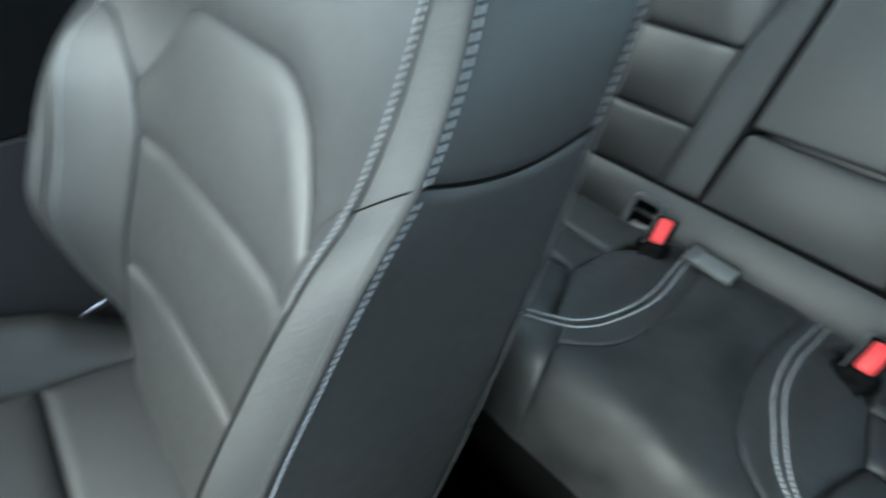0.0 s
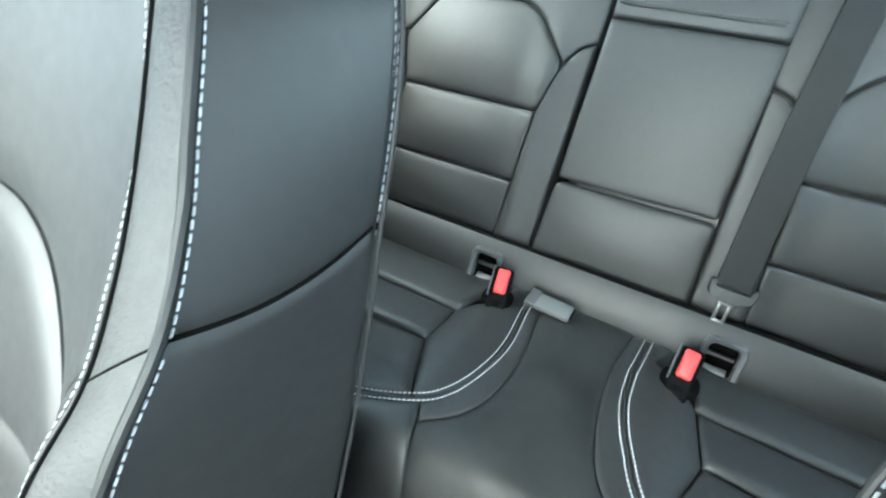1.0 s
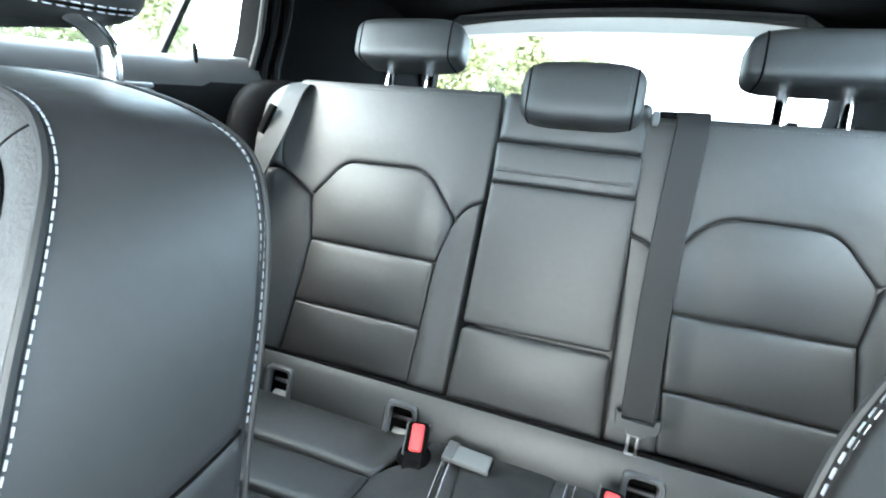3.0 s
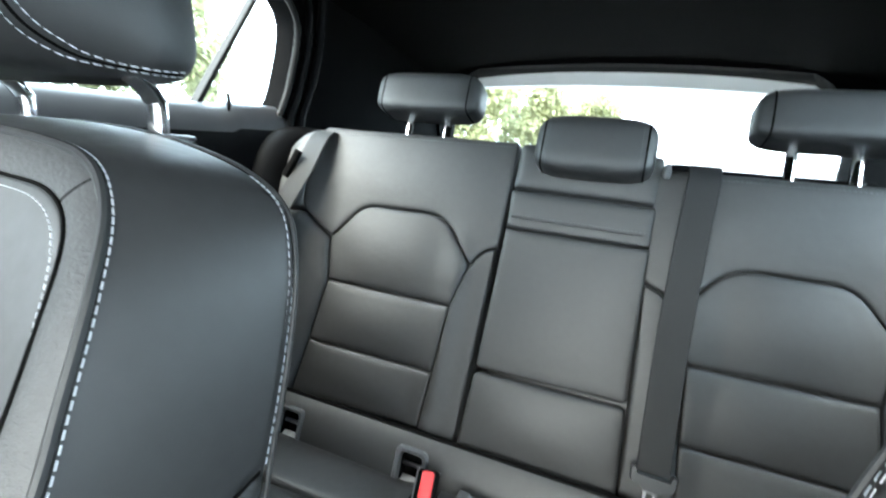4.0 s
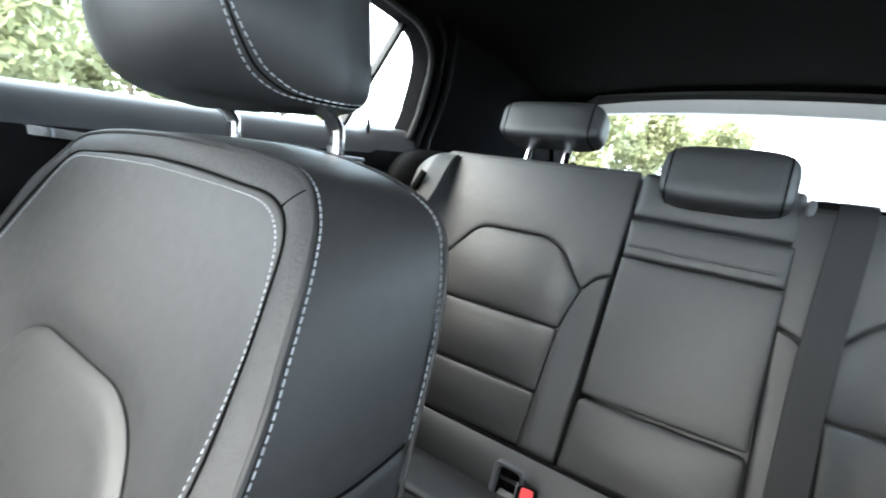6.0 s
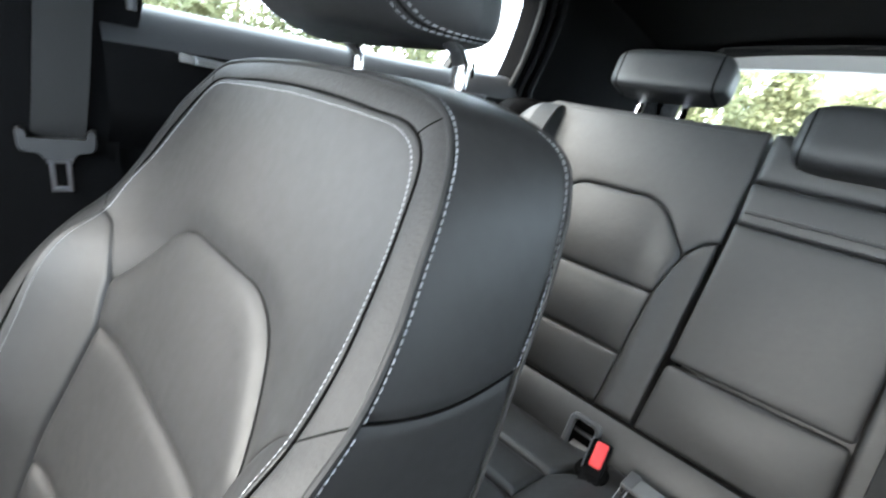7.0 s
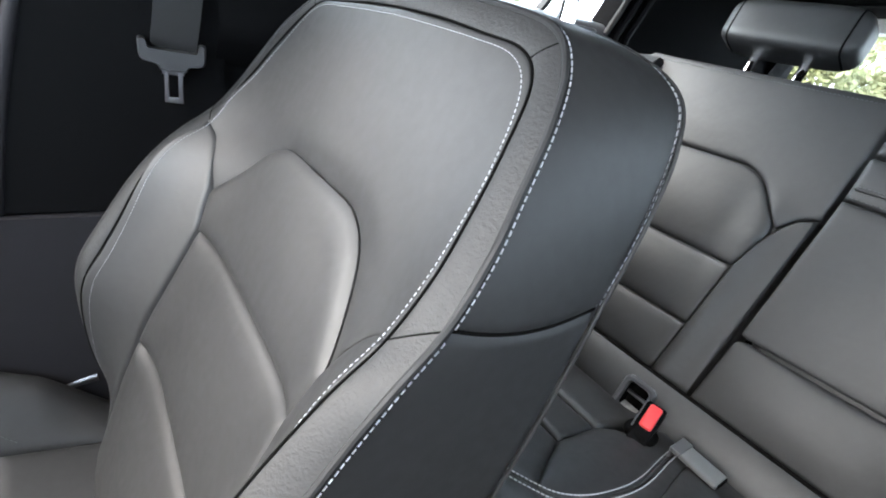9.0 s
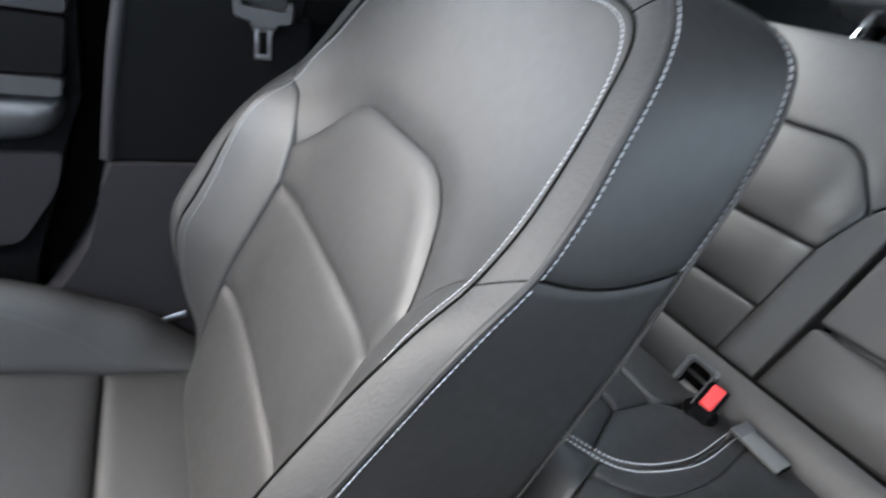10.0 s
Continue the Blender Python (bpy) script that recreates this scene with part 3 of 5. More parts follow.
    base = part("seat_cushion", *box((wx - 0.275, -1.32, 0.10), (wx + 0.275, -0.66, 0.200), 0.02), LEATHER, seat, "black leather seat cushion with raised side bolsters")
    pillow("cushion_panel", fillet([(wx - 0.186, -0.68), (wx + 0.186, -0.68), (wx + 0.186, -0.899), (wx - 0.186, -0.899)]), sit, same_of, LEATHER, base, depth=0.009, radius=0.02, crown=0.008, sign=1, swap=True)
    pillow("cushion_panel", fillet([(wx - 0.186, -0.901), (wx + 0.186, -0.901), (wx + 0.186, -1.30, 0.03), (wx - 0.186, -1.30, 0.03)]), sit, same_of, LEATHER, base, depth=0.009, radius=0.02, crown=0.008, sign=1, swap=True)
    lines = []
    for s in (-1, 1):
        a, b = wx + s * 0.187, wx + s * 0.292
        quad = [(a, -0.68), (b, -0.70, 0.03), (b, -1.30, 0.05), (a, -1.30)]
        pillow("cushion_bolster", fillet(quad if s > 0 else quad[::-1]), sit, same_of, LEATHER, base, depth=0.008, radius=0.016, crown=0.004, sign=1, swap=True, skirt=0.06)
        q = spline([(wx + s * 0.190, -0.875), (wx + s * 0.206, -0.917), (wx + s * 0.212, -0.956), (wx + s * 0.217, -0.998), (wx + s * 0.221, -1.10), (wx + s * 0.222, -1.28)])
        lines.append((np.column_stack([q, sit(q[:, 0], q[:, 1]) + 0.0035]), np.tile([0, 0, 1.0], (len(q), 1))))
    stitching(lines, same_of, base, "cushion_stitching", GREYTHREAD, length=0.0035, gap=0.002, width=0.0009, high=0.0006)
    part("seat_base", *join([box((wx - 0.25, -1.25, -0.035), (wx - 0.20, -0.72, 0.12), 0.006), box((wx + 0.20, -1.25, -0.035), (wx + 0.25, -0.72, 0.12), 0.006), box((wx - 0.26, -1.2, 0.05), (wx + 0.26, -0.74, 0.11), 0.006)]), PLASTIC, seat, "black seat rails and base")
    lever = spline([(wx - 0.266, -0.785, 0.279), (wx - 0.266, -0.80, 0.277), (wx - 0.268, -0.83, 0.268), (wx - 0.270, -0.858, 0.258)], 0.006)
    v, f = tube(lever, np.linspace(0.007, 0.003, len(lever)), 10)
    v[:, 0] = wx - 0.267 + (v[:, 0] - wx + 0.267) * 0.6
    part("recliner_lever", v, f, STEEL, seat, "silver recliner lever")
    part("recliner_cover", *block((wx - 0.30, -0.80, 0.235), (0.03, 0.13, 0.07), 3.0, 10), SATIN, seat, "grey recliner cover")

    # head restraint on two chrome posts: wings swept back, front face narrowing towards the bottom
    centre = np.array([cx - 0.005, -0.439, 1.021])

    def on_head(d):
        q = np.asarray(d, float)
        q = q / (np.sum(np.abs(q) ** 7, 1) ** (1 / 7))[:, None]
        fore, under, over = np.clip((0.4 - q[:, 1]) / 1.4, 0, 1), np.clip(-q[:, 2], 0, 1), np.clip(q[:, 2], 0, 1)
        x = q[:, 0] * (1 - 0.086 * q[:, 2]) * (1 - 0.32 * fore ** 1.5 - 0.535 * fore * under ** 2.5 - 0.2 * fore * over ** 3)
        y = q[:, 1] - 0.334 * np.clip(1 - q[:, 0] ** 2, 0, 1) * np.clip(1 - q[:, 2] ** 2, 0, 1) * (q[:, 1] < 0)
        z = q[:, 2] * (1 + 0.2 * over) + 0.086 * fore * under ** 2
        return centre + np.stack([x * 0.1474, y * 0.0786, z * 0.091], 1)

    hv, hf = block((0, 0, 0), (2, 2, 2), 7.0, 40)
    head = part("headrest", on_head(hv), hf, LEATHER, seat, "black leather headrest on chrome posts")
    seams, joint = [], []
    for s in (1, -1):
        for row in ([(0.94, -0.85, 0.8), (0.97, -0.78, 0.2), (0.99, -0.72, -0.12), (0.99, -0.64, -0.31), (1.0, -0.52, -0.5), (0.99, -0.36, -0.67), (0.97, -0.17, -0.78), (0.95, 0.0, -0.85), (0.93, 0.29, -0.88), (0.92, 0.75, -0.85)],
                    [(0.90, -0.90, 0.8), (0.93, -0.85, 0.2), (0.97, -0.78, -0.12), (0.99, -0.70, -0.36), (0.99, -0.58, -0.57), (0.98, -0.42, -0.74), (0.95, -0.22, -0.85), (0.92, -0.03, -0.90), (0.905, 0.29, -0.915), (0.90, 0.75, -0.90)]):
            way = spline([(s * x, y, z) for x, y, z in row], 0.04)
            joint.append(way)
            p = on_head(way)
            seams.append((p, (p - centre) / np.linalg.norm(p - centre, axis=1)[:, None]))
        k = min(len(joint[-1]), len(joint[-2]))
        part("headrest_seam", *tube(on_head((joint[-1][:k] + joint[-2][:k]) / 2), 0.0012, 6), DARK, head, "dark sewn joint")
    stitching(seams, same_of, head, "headrest_stitching", length=0.0050, gap=0.0020, width=0.0010, high=0.0006)
    for s in (1, -1):
        x = wx + s * 0.0885 + 0.0175
        line = spline([(x, -0.392, 0.85), (x, -0.392, 0.912), (x, -0.394, 0.921), (x, -0.402, 0.931), (x, -0.416, 0.942), (x, -0.426, 0.975)], 0.005)
        pv, pf = tube(line, 0.0064, 16)
        post = np.column_stack([x + (pv[:, 0] - x) * 1.6, pv[:, 1:]]), pf
        part("post", *post, CHROME, seat, "polished chrome post")
        ring = np.array([(x + 0.034 * math.cos(a), -0.392 + 0.017 * math.sin(a), 0.8935) for a in np.linspace(0, 2 * math.pi, 28, endpoint=False)])
        part("sleeve_plate", *moved(block((0, 0, 0), (0.068, 0.034, 0.008), 2.5, 10), Matrix.Translation((x, -0.392, 0.889))), PLASTIC, seat, "black sleeve plate")
        part("sleeve", *tube(ring, 0.0016, 8, closed=True), SATIN, seat, "thin grey ring round the post sleeve")
    return seat


near_seat = front_seat(-0.392)
copy_thing(near_seat, pose(0.458, -0.847, 0.004, -4, 0, 0))


# ---- rear seats ----
def flat_back(x, v):
    """The rear backrest's sheet: hollow in the middle of each place, with raised sides."""
    a = np.abs(x + 0.012)
    lean = np.clip((a - 0.16) / 0.03, 0, 1) * np.clip((0.235 - a) / 0.05, 0, 1)
    outer = np.clip((a - 0.47) / 0.08, 0, 1) ** 1.5
    return -0.012 * lean * np.clip((0.42 - v) / 0.1, 0, 1) - 0.035 * outer * np.clip((0.6 - v) / 0.15, 0, 1) + 0.0 * v


def rear_side(s, parent):
    """Panels of one outer place of the rear backrest; s = -1: as drawn, 1: the other place, a little narrower and lower."""
    def o(points, closed=True):
        if s < 0:
            return fillet(points, closed)
        pts = []
        for p in points:
            x = -0.024 - p[0]
            x = 0.180 + (x - 0.180) * (0.875 if x > 0.18 else 1.15)
            pts.append((x, p[1] - 0.005 - 0.0515 * (p[1] - 0.145), *p[2:]))
        return fillet(pts[::-1], closed)

    hexa = [(-0.473, 0.271), (-0.489, 0.354, 0.016), (-0.424, 0.430, 0.030), (-0.252, 0.432, 0.040), (-0.183, 0.347, 0.020), (-0.204, 0.270)]
    soft = dict(depth=0.0035, radius=0.006, crown=0.036, soft=0.075)
    pillow("back_panel", o(hexa), flat_back, world_of, LEATHER, parent, **{**soft, "crown": 0.024})
    pillow("back_panel", o([(-0.487, 0.146), (-0.473, 0.269), (-0.204, 0.268), (-0.213, 0.147)]), flat_back, world_of, LEATHER, parent, **soft)
    pillow("back_panel", o([(-0.500, 0.036), (-0.487, 0.144), (-0.213, 0.145), (-0.220, 0.044)]), flat_back, world_of, LEATHER, parent, **soft)
    pillow("inner_bolster", o([(-0.149, 0.037), (-0.220, 0.045), (-0.213, 0.146), (-0.204, 0.269), (-0.186, 0.342, 0.02), (-0.166, 0.374, 0.02), (-0.139, 0.386)]), flat_back, world_of, LEATHER, parent, depth=0.005, radius=0.009, crown=0.028, soft=0.03)
    pillow("upper_panel", o([(-0.138, 0.388), (-0.167, 0.376, 0.02), (-0.183, 0.349, 0.008), (-0.252, 0.434, 0.040), (-0.424, 0.432, 0.030), (-0.488, 0.357, 0.008), (-0.552, 0.402, 0.02), (-0.560, 0.50, 0.05), (-0.555, 0.586, 0.010), (-0.134, 0.583, 0.006)]), flat_back, world_of, LEATHER, parent, depth=0.004, radius=0.007, crown=0.008, soft=0.04, skirt=0.04)
    pillow("outer_bolster", o([(-0.505, 0.02), (-0.60, 0.02), (-0.62, 0.30, 0.1), (-0.618, 0.39, 0.05), (-0.550, 0.399, 0.01), (-0.491, 0.354, 0.01), (-0.475, 0.270), (-0.489, 0.145)]), flat_back, world_of, LEATHER, parent, depth=0.008, radius=0.018, crown=0.008, soft=0.03, skirt=0.05)
    pillow("shoulder_panel", o([(-0.620, 0.394), (-0.650, 0.46, 0.05), (-0.615, 0.57, 0.05), (-0.543, 0.585, 0.02), (-0.553, 0.50, 0.05), (-0.551, 0.402)]), flat_back, world_of, LEATHER, parent, "leather shoulder panel beside the belt", depth=0.008, radius=0.016, crown=0.006, skirt=0.06)
    # pale row of stitches under the top edge
    q = np.linspace(0, 1, 50)[:, None]
    ends = np.array(o([(-0.525, 0.574), (-0.145, 0.572)], False))
    row = ends[0] + (ends[-1] - ends[0]) * q
    line = np.column_stack([row[:, 0], np.full(50, -0.004), row[:, 1]])
    stitching([(line, np.tile([0, -1.0, 0.3], (50, 1)))], world_of, parent, "edge_stitching", GREYTHREAD, length=0.0035, gap=0.0025, width=0.0008, high=0.0006)


def slab(x0, x1, v0, v1, u0, u1, bevel=0.01):
    v, f = box((x0, u0, v0), (x1, u1, v1), bevel)
    return world_of(v), f


def headrest(parent, cx, cv, cu, size, label, ends, power=4.2, pale=True):
    m = TILTED @ Matrix.Translation((cx, cu, cv))
    ob = part("headrest", *moved(block((0, 0, 0), size, power, 24), m), LEATHER, parent, label)
    seams = []
    half = np.array(size) / 2
    for s in (1, -1):
        for off in (0.0, 0.008):
            a = np.linspace(math.pi * 0.35, math.pi * 1.65, 60)
            d = np.column_stack([np.full(60, s * (half[0] * ends - off)), np.cos(a) * half[1], np.sin(a) * half[2]])
            q = d / half
            x = np.clip(np.abs(q[:, 0]), 0, 0.98)
            r = ((1 - x ** power) / (np.abs(q[:, 1]) ** power + np.abs(q[:, 2]) ** power)) ** (1 / power)
            p = np.column_stack([d[:, 0], d[:, 1] * r, d[:, 2] * r])
            up = p * np.array([0, 1, 1])
            up /= np.linalg.norm(up, axis=1)[:, None]
            if off:
                seams.append((moved((p, []), m)[0], up @ np.array(TILTED.to_3x3()).T))
            else:
                tv, tf = tube(moved((p, []), m)[0], 0.0016, 6)
                part("seam", tv, tf, DARK, ob, "dark sewn seam")
    if pale:
        stitching(seams, same_of, ob, "headrest_stitching", GREYTHREAD, length=0.003, gap=0.003, width=0.0006, high=0.0005)
    return ob


def rod(parent, x, v0, v1, u):
    """A flat chrome post in a dark sleeve."""
    line = np.array([(x, u, v) for v in np.linspace(v0, v1, 6)])
    v, f = tube(line, 0.005, 12)
    v[:, 0] = x + (v[:, 0] - x) * 1.7
    part("post", world_of(v), f, CHROME, parent, "bright headrest post")
    v, f = block((x + 0.019, u + 0.004, v0 + 0.012), (0.018, 0.02, 0.028), 4, 8)
    part("post_catch", world_of(v), f, PLASTIC, parent, "black post catch")
    v, f = block((x, u, v0 + 0.003), (0.05, 0.034, 0.012), 3, 8)
    part("post_sleeve", world_of(v), f, PLASTIC, parent, "black post sleeve")


left_back = thing("bench_back", (-0.36, 0.1, 0.40), "smaller part of the split rear backrest, black leather", "rear backrest", "split rear backrest")
part("backrest_core", *slab(-0.60, -0.142, 0.02, 0.565, 0.012, 0.10, 0.02), LEATHER, left_back, "leather-covered backrest core")
rear_side(-1, left_back)
headrest(left_back, -0.343, 0.673, 0.035, (0.224, 0.088, 0.082), "black leather rear headrest", 0.82, 5.0, False)
for x in (-0.385, -0.300):
    rod(left_back, x, 0.575, 0.65, 0.045)

right_back = thing("bench_back", (0.2, 0.1, 0.40), "wider black leather part of the split backrest with folding armrest", "rear backrest", "split rear backrest")
part("backrest_core", *slab(-0.122, 0.58, 0.02, 0.565, 0.012, 0.10, 0.02), LEATHER, right_back, "leather-covered backrest core")
rear_side(1, right_back)
headrest(right_back, 0.338, 0.660, 0.035, (0.224, 0.088, 0.082), "black leather rear headrest", 0.82, 5.0, False)
for x in (0.288, 0.373):
    rod(right_back, x, 0.55, 0.64, 0.045)


def plain(u):
    return lambda x, v: np.full(np.shape(x), u) + 0.0 * v


pillow("lower_pad", fillet([(-0.144, 0.036), (0.1155, 0.033), (0.1105, 0.172, 0.012), (-0.136, 0.169, 0.012)]), plain(-0.008), world_of, LEATHER, right_back, depth=0.0035, radius=0.006, crown=0.030, soft=0.06, skirt=0.03)
pillow("armrest", fillet([(-0.136, 0.176, 0.008), (0.1095, 0.179, 0.008), (0.1065, 0.422), (-0.129, 0.424)]), plain(-0.006), world_of, LEATHER, right_back, "folding centre armrest in smooth black leather", depth=0.0035, radius=0.006, crown=0.004, soft=0.05, skirt=0.03)
pillow("armrest_band", fillet([(-0.129, 0.426), (0.106, 0.424), (0.107, 0.490, 0.006), (-0.131, 0.495, 0.006)]), plain(-0.006), world_of, LEATHER, right_back, "stitched leather band", depth=0.005, radius=0.008, crown=0.003, skirt=0.03)
q = np.column_stack([np.linspace(-0.125, 0.099, 60), np.full(60, -0.0095), np.linspace(0.4495, 0.4465, 60)])
q2 = q + np.array([0.0, 0.0015, -0.0185])
stitching([(q, np.tile([0, -1.0, 0], (60, 1))), (q2, np.tile([0, -1.0, 0], (60, 1)))], world_of, right_back, "band_stitching", GREYTHREAD, length=0.0035, gap=0.0025, width=0.0012, high=0.0008)
v, f = tube(q[::3] + np.array([0.0, 0.0005, -0.005]), 0.0014, 6)
part("band_ridge", world_of(v), f, LEATHER, right_back)
pillow("top_pad", fillet([(-0.131, 0.499, 0.006), (0.107, 0.494, 0.006), (0.108, 0.578, 0.012), (-0.130, 0.583, 0.012)]), plain(-0.002), world_of, LEATHER, right_back, depth=0.008, radius=0.014, crown=0.006, skirt=0.04)
headrest(right_back, -0.002, 0.573, -0.015, (0.192, 0.085, 0.100), "low black leather centre headrest", 0.84)
part("strap_guide", *moved(block((0, 0, 0), (0.013, 0.008, 0.026), 2.5, 8), TILTED @ Matrix.Translation((0.113, -0.010, 0.550))), SATIN, right_back, "small bright strap guide")
part("release_cover", *moved(block((0, 0, 0), (0.05, 0.03, 0.02), 3, 8), TILTED @ Matrix.Translation((0.135, 0.035, 0.566))), PLASTIC, right_back, "black belt guide on the top edge")


def strap(rows, width, thick=0.0016):
    """A belt: rows of (x, u, v), the middle line of the strap in the seat frame; flat across x."""
    line = spline(rows, 0.02)
    h = np.array([width / 2, 0, 0])
    t = np.array([0, thick, 0])
    g = np.stack([line - h, line - h * 0.96 - t, line + h * 0.96 - t, line + h, line + h + t, line - h + t, line - h], 1)
    return world_of(g.reshape(-1, 3)), grid_faces(g.shape[0], g.shape[1])


belt = thing("rear_seat_belt", (0.17, 0.0, 0.45), "black rear centre seat belt hanging in front of the backrest", "seat belt")
part("strap", *strap([(0.166, 0.04, 0.560), (0.166, 0.008, 0.566), (0.1655, -0.016, 0.560), (0.165, -0.026, 0.535), (0.161, -0.030, 0.45), (0.156, -0.036, 0.30), (0.156, -0.042, 0.19), (0.157, -0.040, 0.10)], 0.045), WEBBING, belt, "ribbed black belt webbing")


def tongue(parent, m):
    """Latch plate: a moulded bridge with upturned ends round the strap, a tapered neck and a steel tongue with a slot."""
    frame_line = fillet([(-0.039, 0.024, 0.004), (-0.031, 0.024, 0.004), (-0.030, 0.013, 0.004), (0.030, 0.013, 0.004), (0.031, 0.024, 0.004), (0.039, 0.024, 0.004), (0.038, -0.002, 0.008), (0.018, -0.004, 0.004), (0.015, -0.011, 0.002), (-0.015, -0.011, 0.002), (-0.018, -0.004, 0.004), (-0.038, -0.002, 0.008)][::-1], step=0.002)
    inner_line = frame_line * np.array([0.955, 0.93]) + np.array([0, 0.0005])
    rings = [(inner_line, -0.0085), (frame_line, -0.0055), (frame_line, 0.0055), (inner_line, 0.0085)]
    k = len(frame_line)
    v = np.concatenate([np.column_stack([r[:, 0], np.full(k, t), r[:, 1]]) for r, t in rings])
    f = [(a * k + i, a * k + (i + 1) % k, (a + 1) * k + (i + 1) % k, (a + 1) * k + i) for a in range(3) for i in range(k)] + [tuple(range(k))[::-1], tuple(range(3 * k, 4 * k))]
    part("latch_bridge", *moved((v, f), m), LATCH, parent, "grey moulded latch plate")
    metal = join([box((-0.011, -0.0014, -0.046), (-0.0055, 0.0014, -0.008), 0.0008), box((0.0055, -0.0014, -0.046), (0.011, 0.0014, -0.008), 0.0008), box((-0.011, -0.0014, -0.050), (0.011, 0.0014, -0.043), 0.0008), box((-0.013, -0.0014, -0.016), (0.013, 0.0014, -0.009), 0.0008)])
    part("tongue", *moved(metal, m), STEEL, parent, "slotted steel tongue")


tongue(belt, TILTED @ Matrix.Translation((0.157, -0.044, 0.086)) @ pose(0, 0, 0, 0, 2, 0) @ Matrix.Diagonal((0.78, 1.0, 0.85, 1.0)))

side_belt = thing("rear_seat_belt", (-0.55, 0.05, 0.75), "black rear side seat belt running over the shoulder panel", "seat belt")
part("strap", *strap([(-0.545, 0.05, 0.560), (-0.546, 0.0, 0.574), (-0.548, -0.026, 0.556), (-0.553, -0.052, 0.47), (-0.572, -0.068, 0.385), (-0.590, -0.07, 0.30), (-0.615, -0.06, 0.15), (-0.63, -0.04, 0.03)], 0.047), WEBBING, side_belt, "ribbed black belt webbing")
part("belt_stop", *moved(block((0, 0, 0), (0.010, 0.010, 0.012), 2.5, 8), TILTED @ Matrix.Translation((-0.548, -0.062, 0.335))), STEEL, side_belt, "bright belt end fitting")
part("belt_slot", *moved(box((-0.007, -0.006, -0.03), (0.007, 0.006, 0.03), 0.003), TILTED @ Matrix.Translation((-0.578, -0.056, 0.485)) @ pose(0, 0, 0, 0, 20, 0)), DARK, side_belt, "black belt clip")


# rear cushion, in world metres
def bench_top(x, y):
    a = np.abs(x)
    z = 0.368 + 0.034 * np.clip((-y - 0.06) / 0.32, 0, 1)
    well = np.clip((a - 0.13) / 0.06, 0, 1) * np.clip((0.56 - a) / 0.08, 0, 1)
    z = z - 0.016 * well * np.clip((0.42 + y) / 0.1, 0, 1)
    z = z + 0.012 * np.clip(1 - a / 0.09, 0, 1) ** 0.7 * np.clip((-y - 0.06) / 0.1, 0, 1)
    r = np.clip((-0.400 - y) / 0.054, 0, 1)
    z = z - 0.11 * (1 - np.sqrt(1 - r * r * 0.985))
    k = np.clip((y + 0.085) / 0.06, 0, 1)
    return z - 0.05 * (1 - np.sqrt(1 - k * k * 0.98))


bench = thing("rear_bench", (0.0, -0.25, 0.1), "black leather rear bench cushion with double pale stitching", "rear bench")
part("bench_core", *box((-0.62, -0.43, 0.06), (0.62, -0.02, 0.28), 0.02), LEATHER, bench, "bench core covered with black leather")
IN = [(-0.66, -0.420), (-0.45, -0.412), (-0.30, -0.407), (-0.212, -0.394), (-0.134, -0.361), (-0.104, -0.327), (-0.086, -0.268), (-0.081, -0.208), (-0.090, -0.128), (-0.096, -0.06)]


def beside(line, d):
    """A line at the distance d to the right of another."""
    t = np.gradient(line, axis=0)
    return line + np.stack([t[:, 1], -t[:, 0]], 1) / np.linalg.norm(t, axis=1)[:, None] * d


FIRST = spline(IN, 0.008)
INS, OUTS = beside(FIRST, 0.003), beside(FIRST, 0.0085)


def cut(line, a, b):
    """The stretch of a line between the places nearest to a and b."""
    i, j = [int(np.argmin(np.linalg.norm(line - np.array(p), axis=1))) for p in (a, b)]
    return line[i:j + 1] if i <= j else line[j:i + 1][::-1]


def half_of(line, s):
    """A line of the bench as drawn, or carried over to its other half, which flares a little more."""
    line = np.asarray(line, float)
    if s > 0:
        return line
    return np.column_stack([0.006 - line[:, 0] + 0.018 * np.clip((-line[:, 1] - 0.15) / 0.15, 0, 1), line[:, 1]])


def bench_panel(name, line, material=LEATHER, s=1, **k):
    line = half_of(np.asarray(line)[:, :2], s)
    args = dict(depth=0.005, radius=0.010, crown=0.004, soft=0.03, sign=1, swap=True, skirt=0.05)
    args.update(k)
    return pillow(name, line, bench_top, same_of, material, bench, **args)


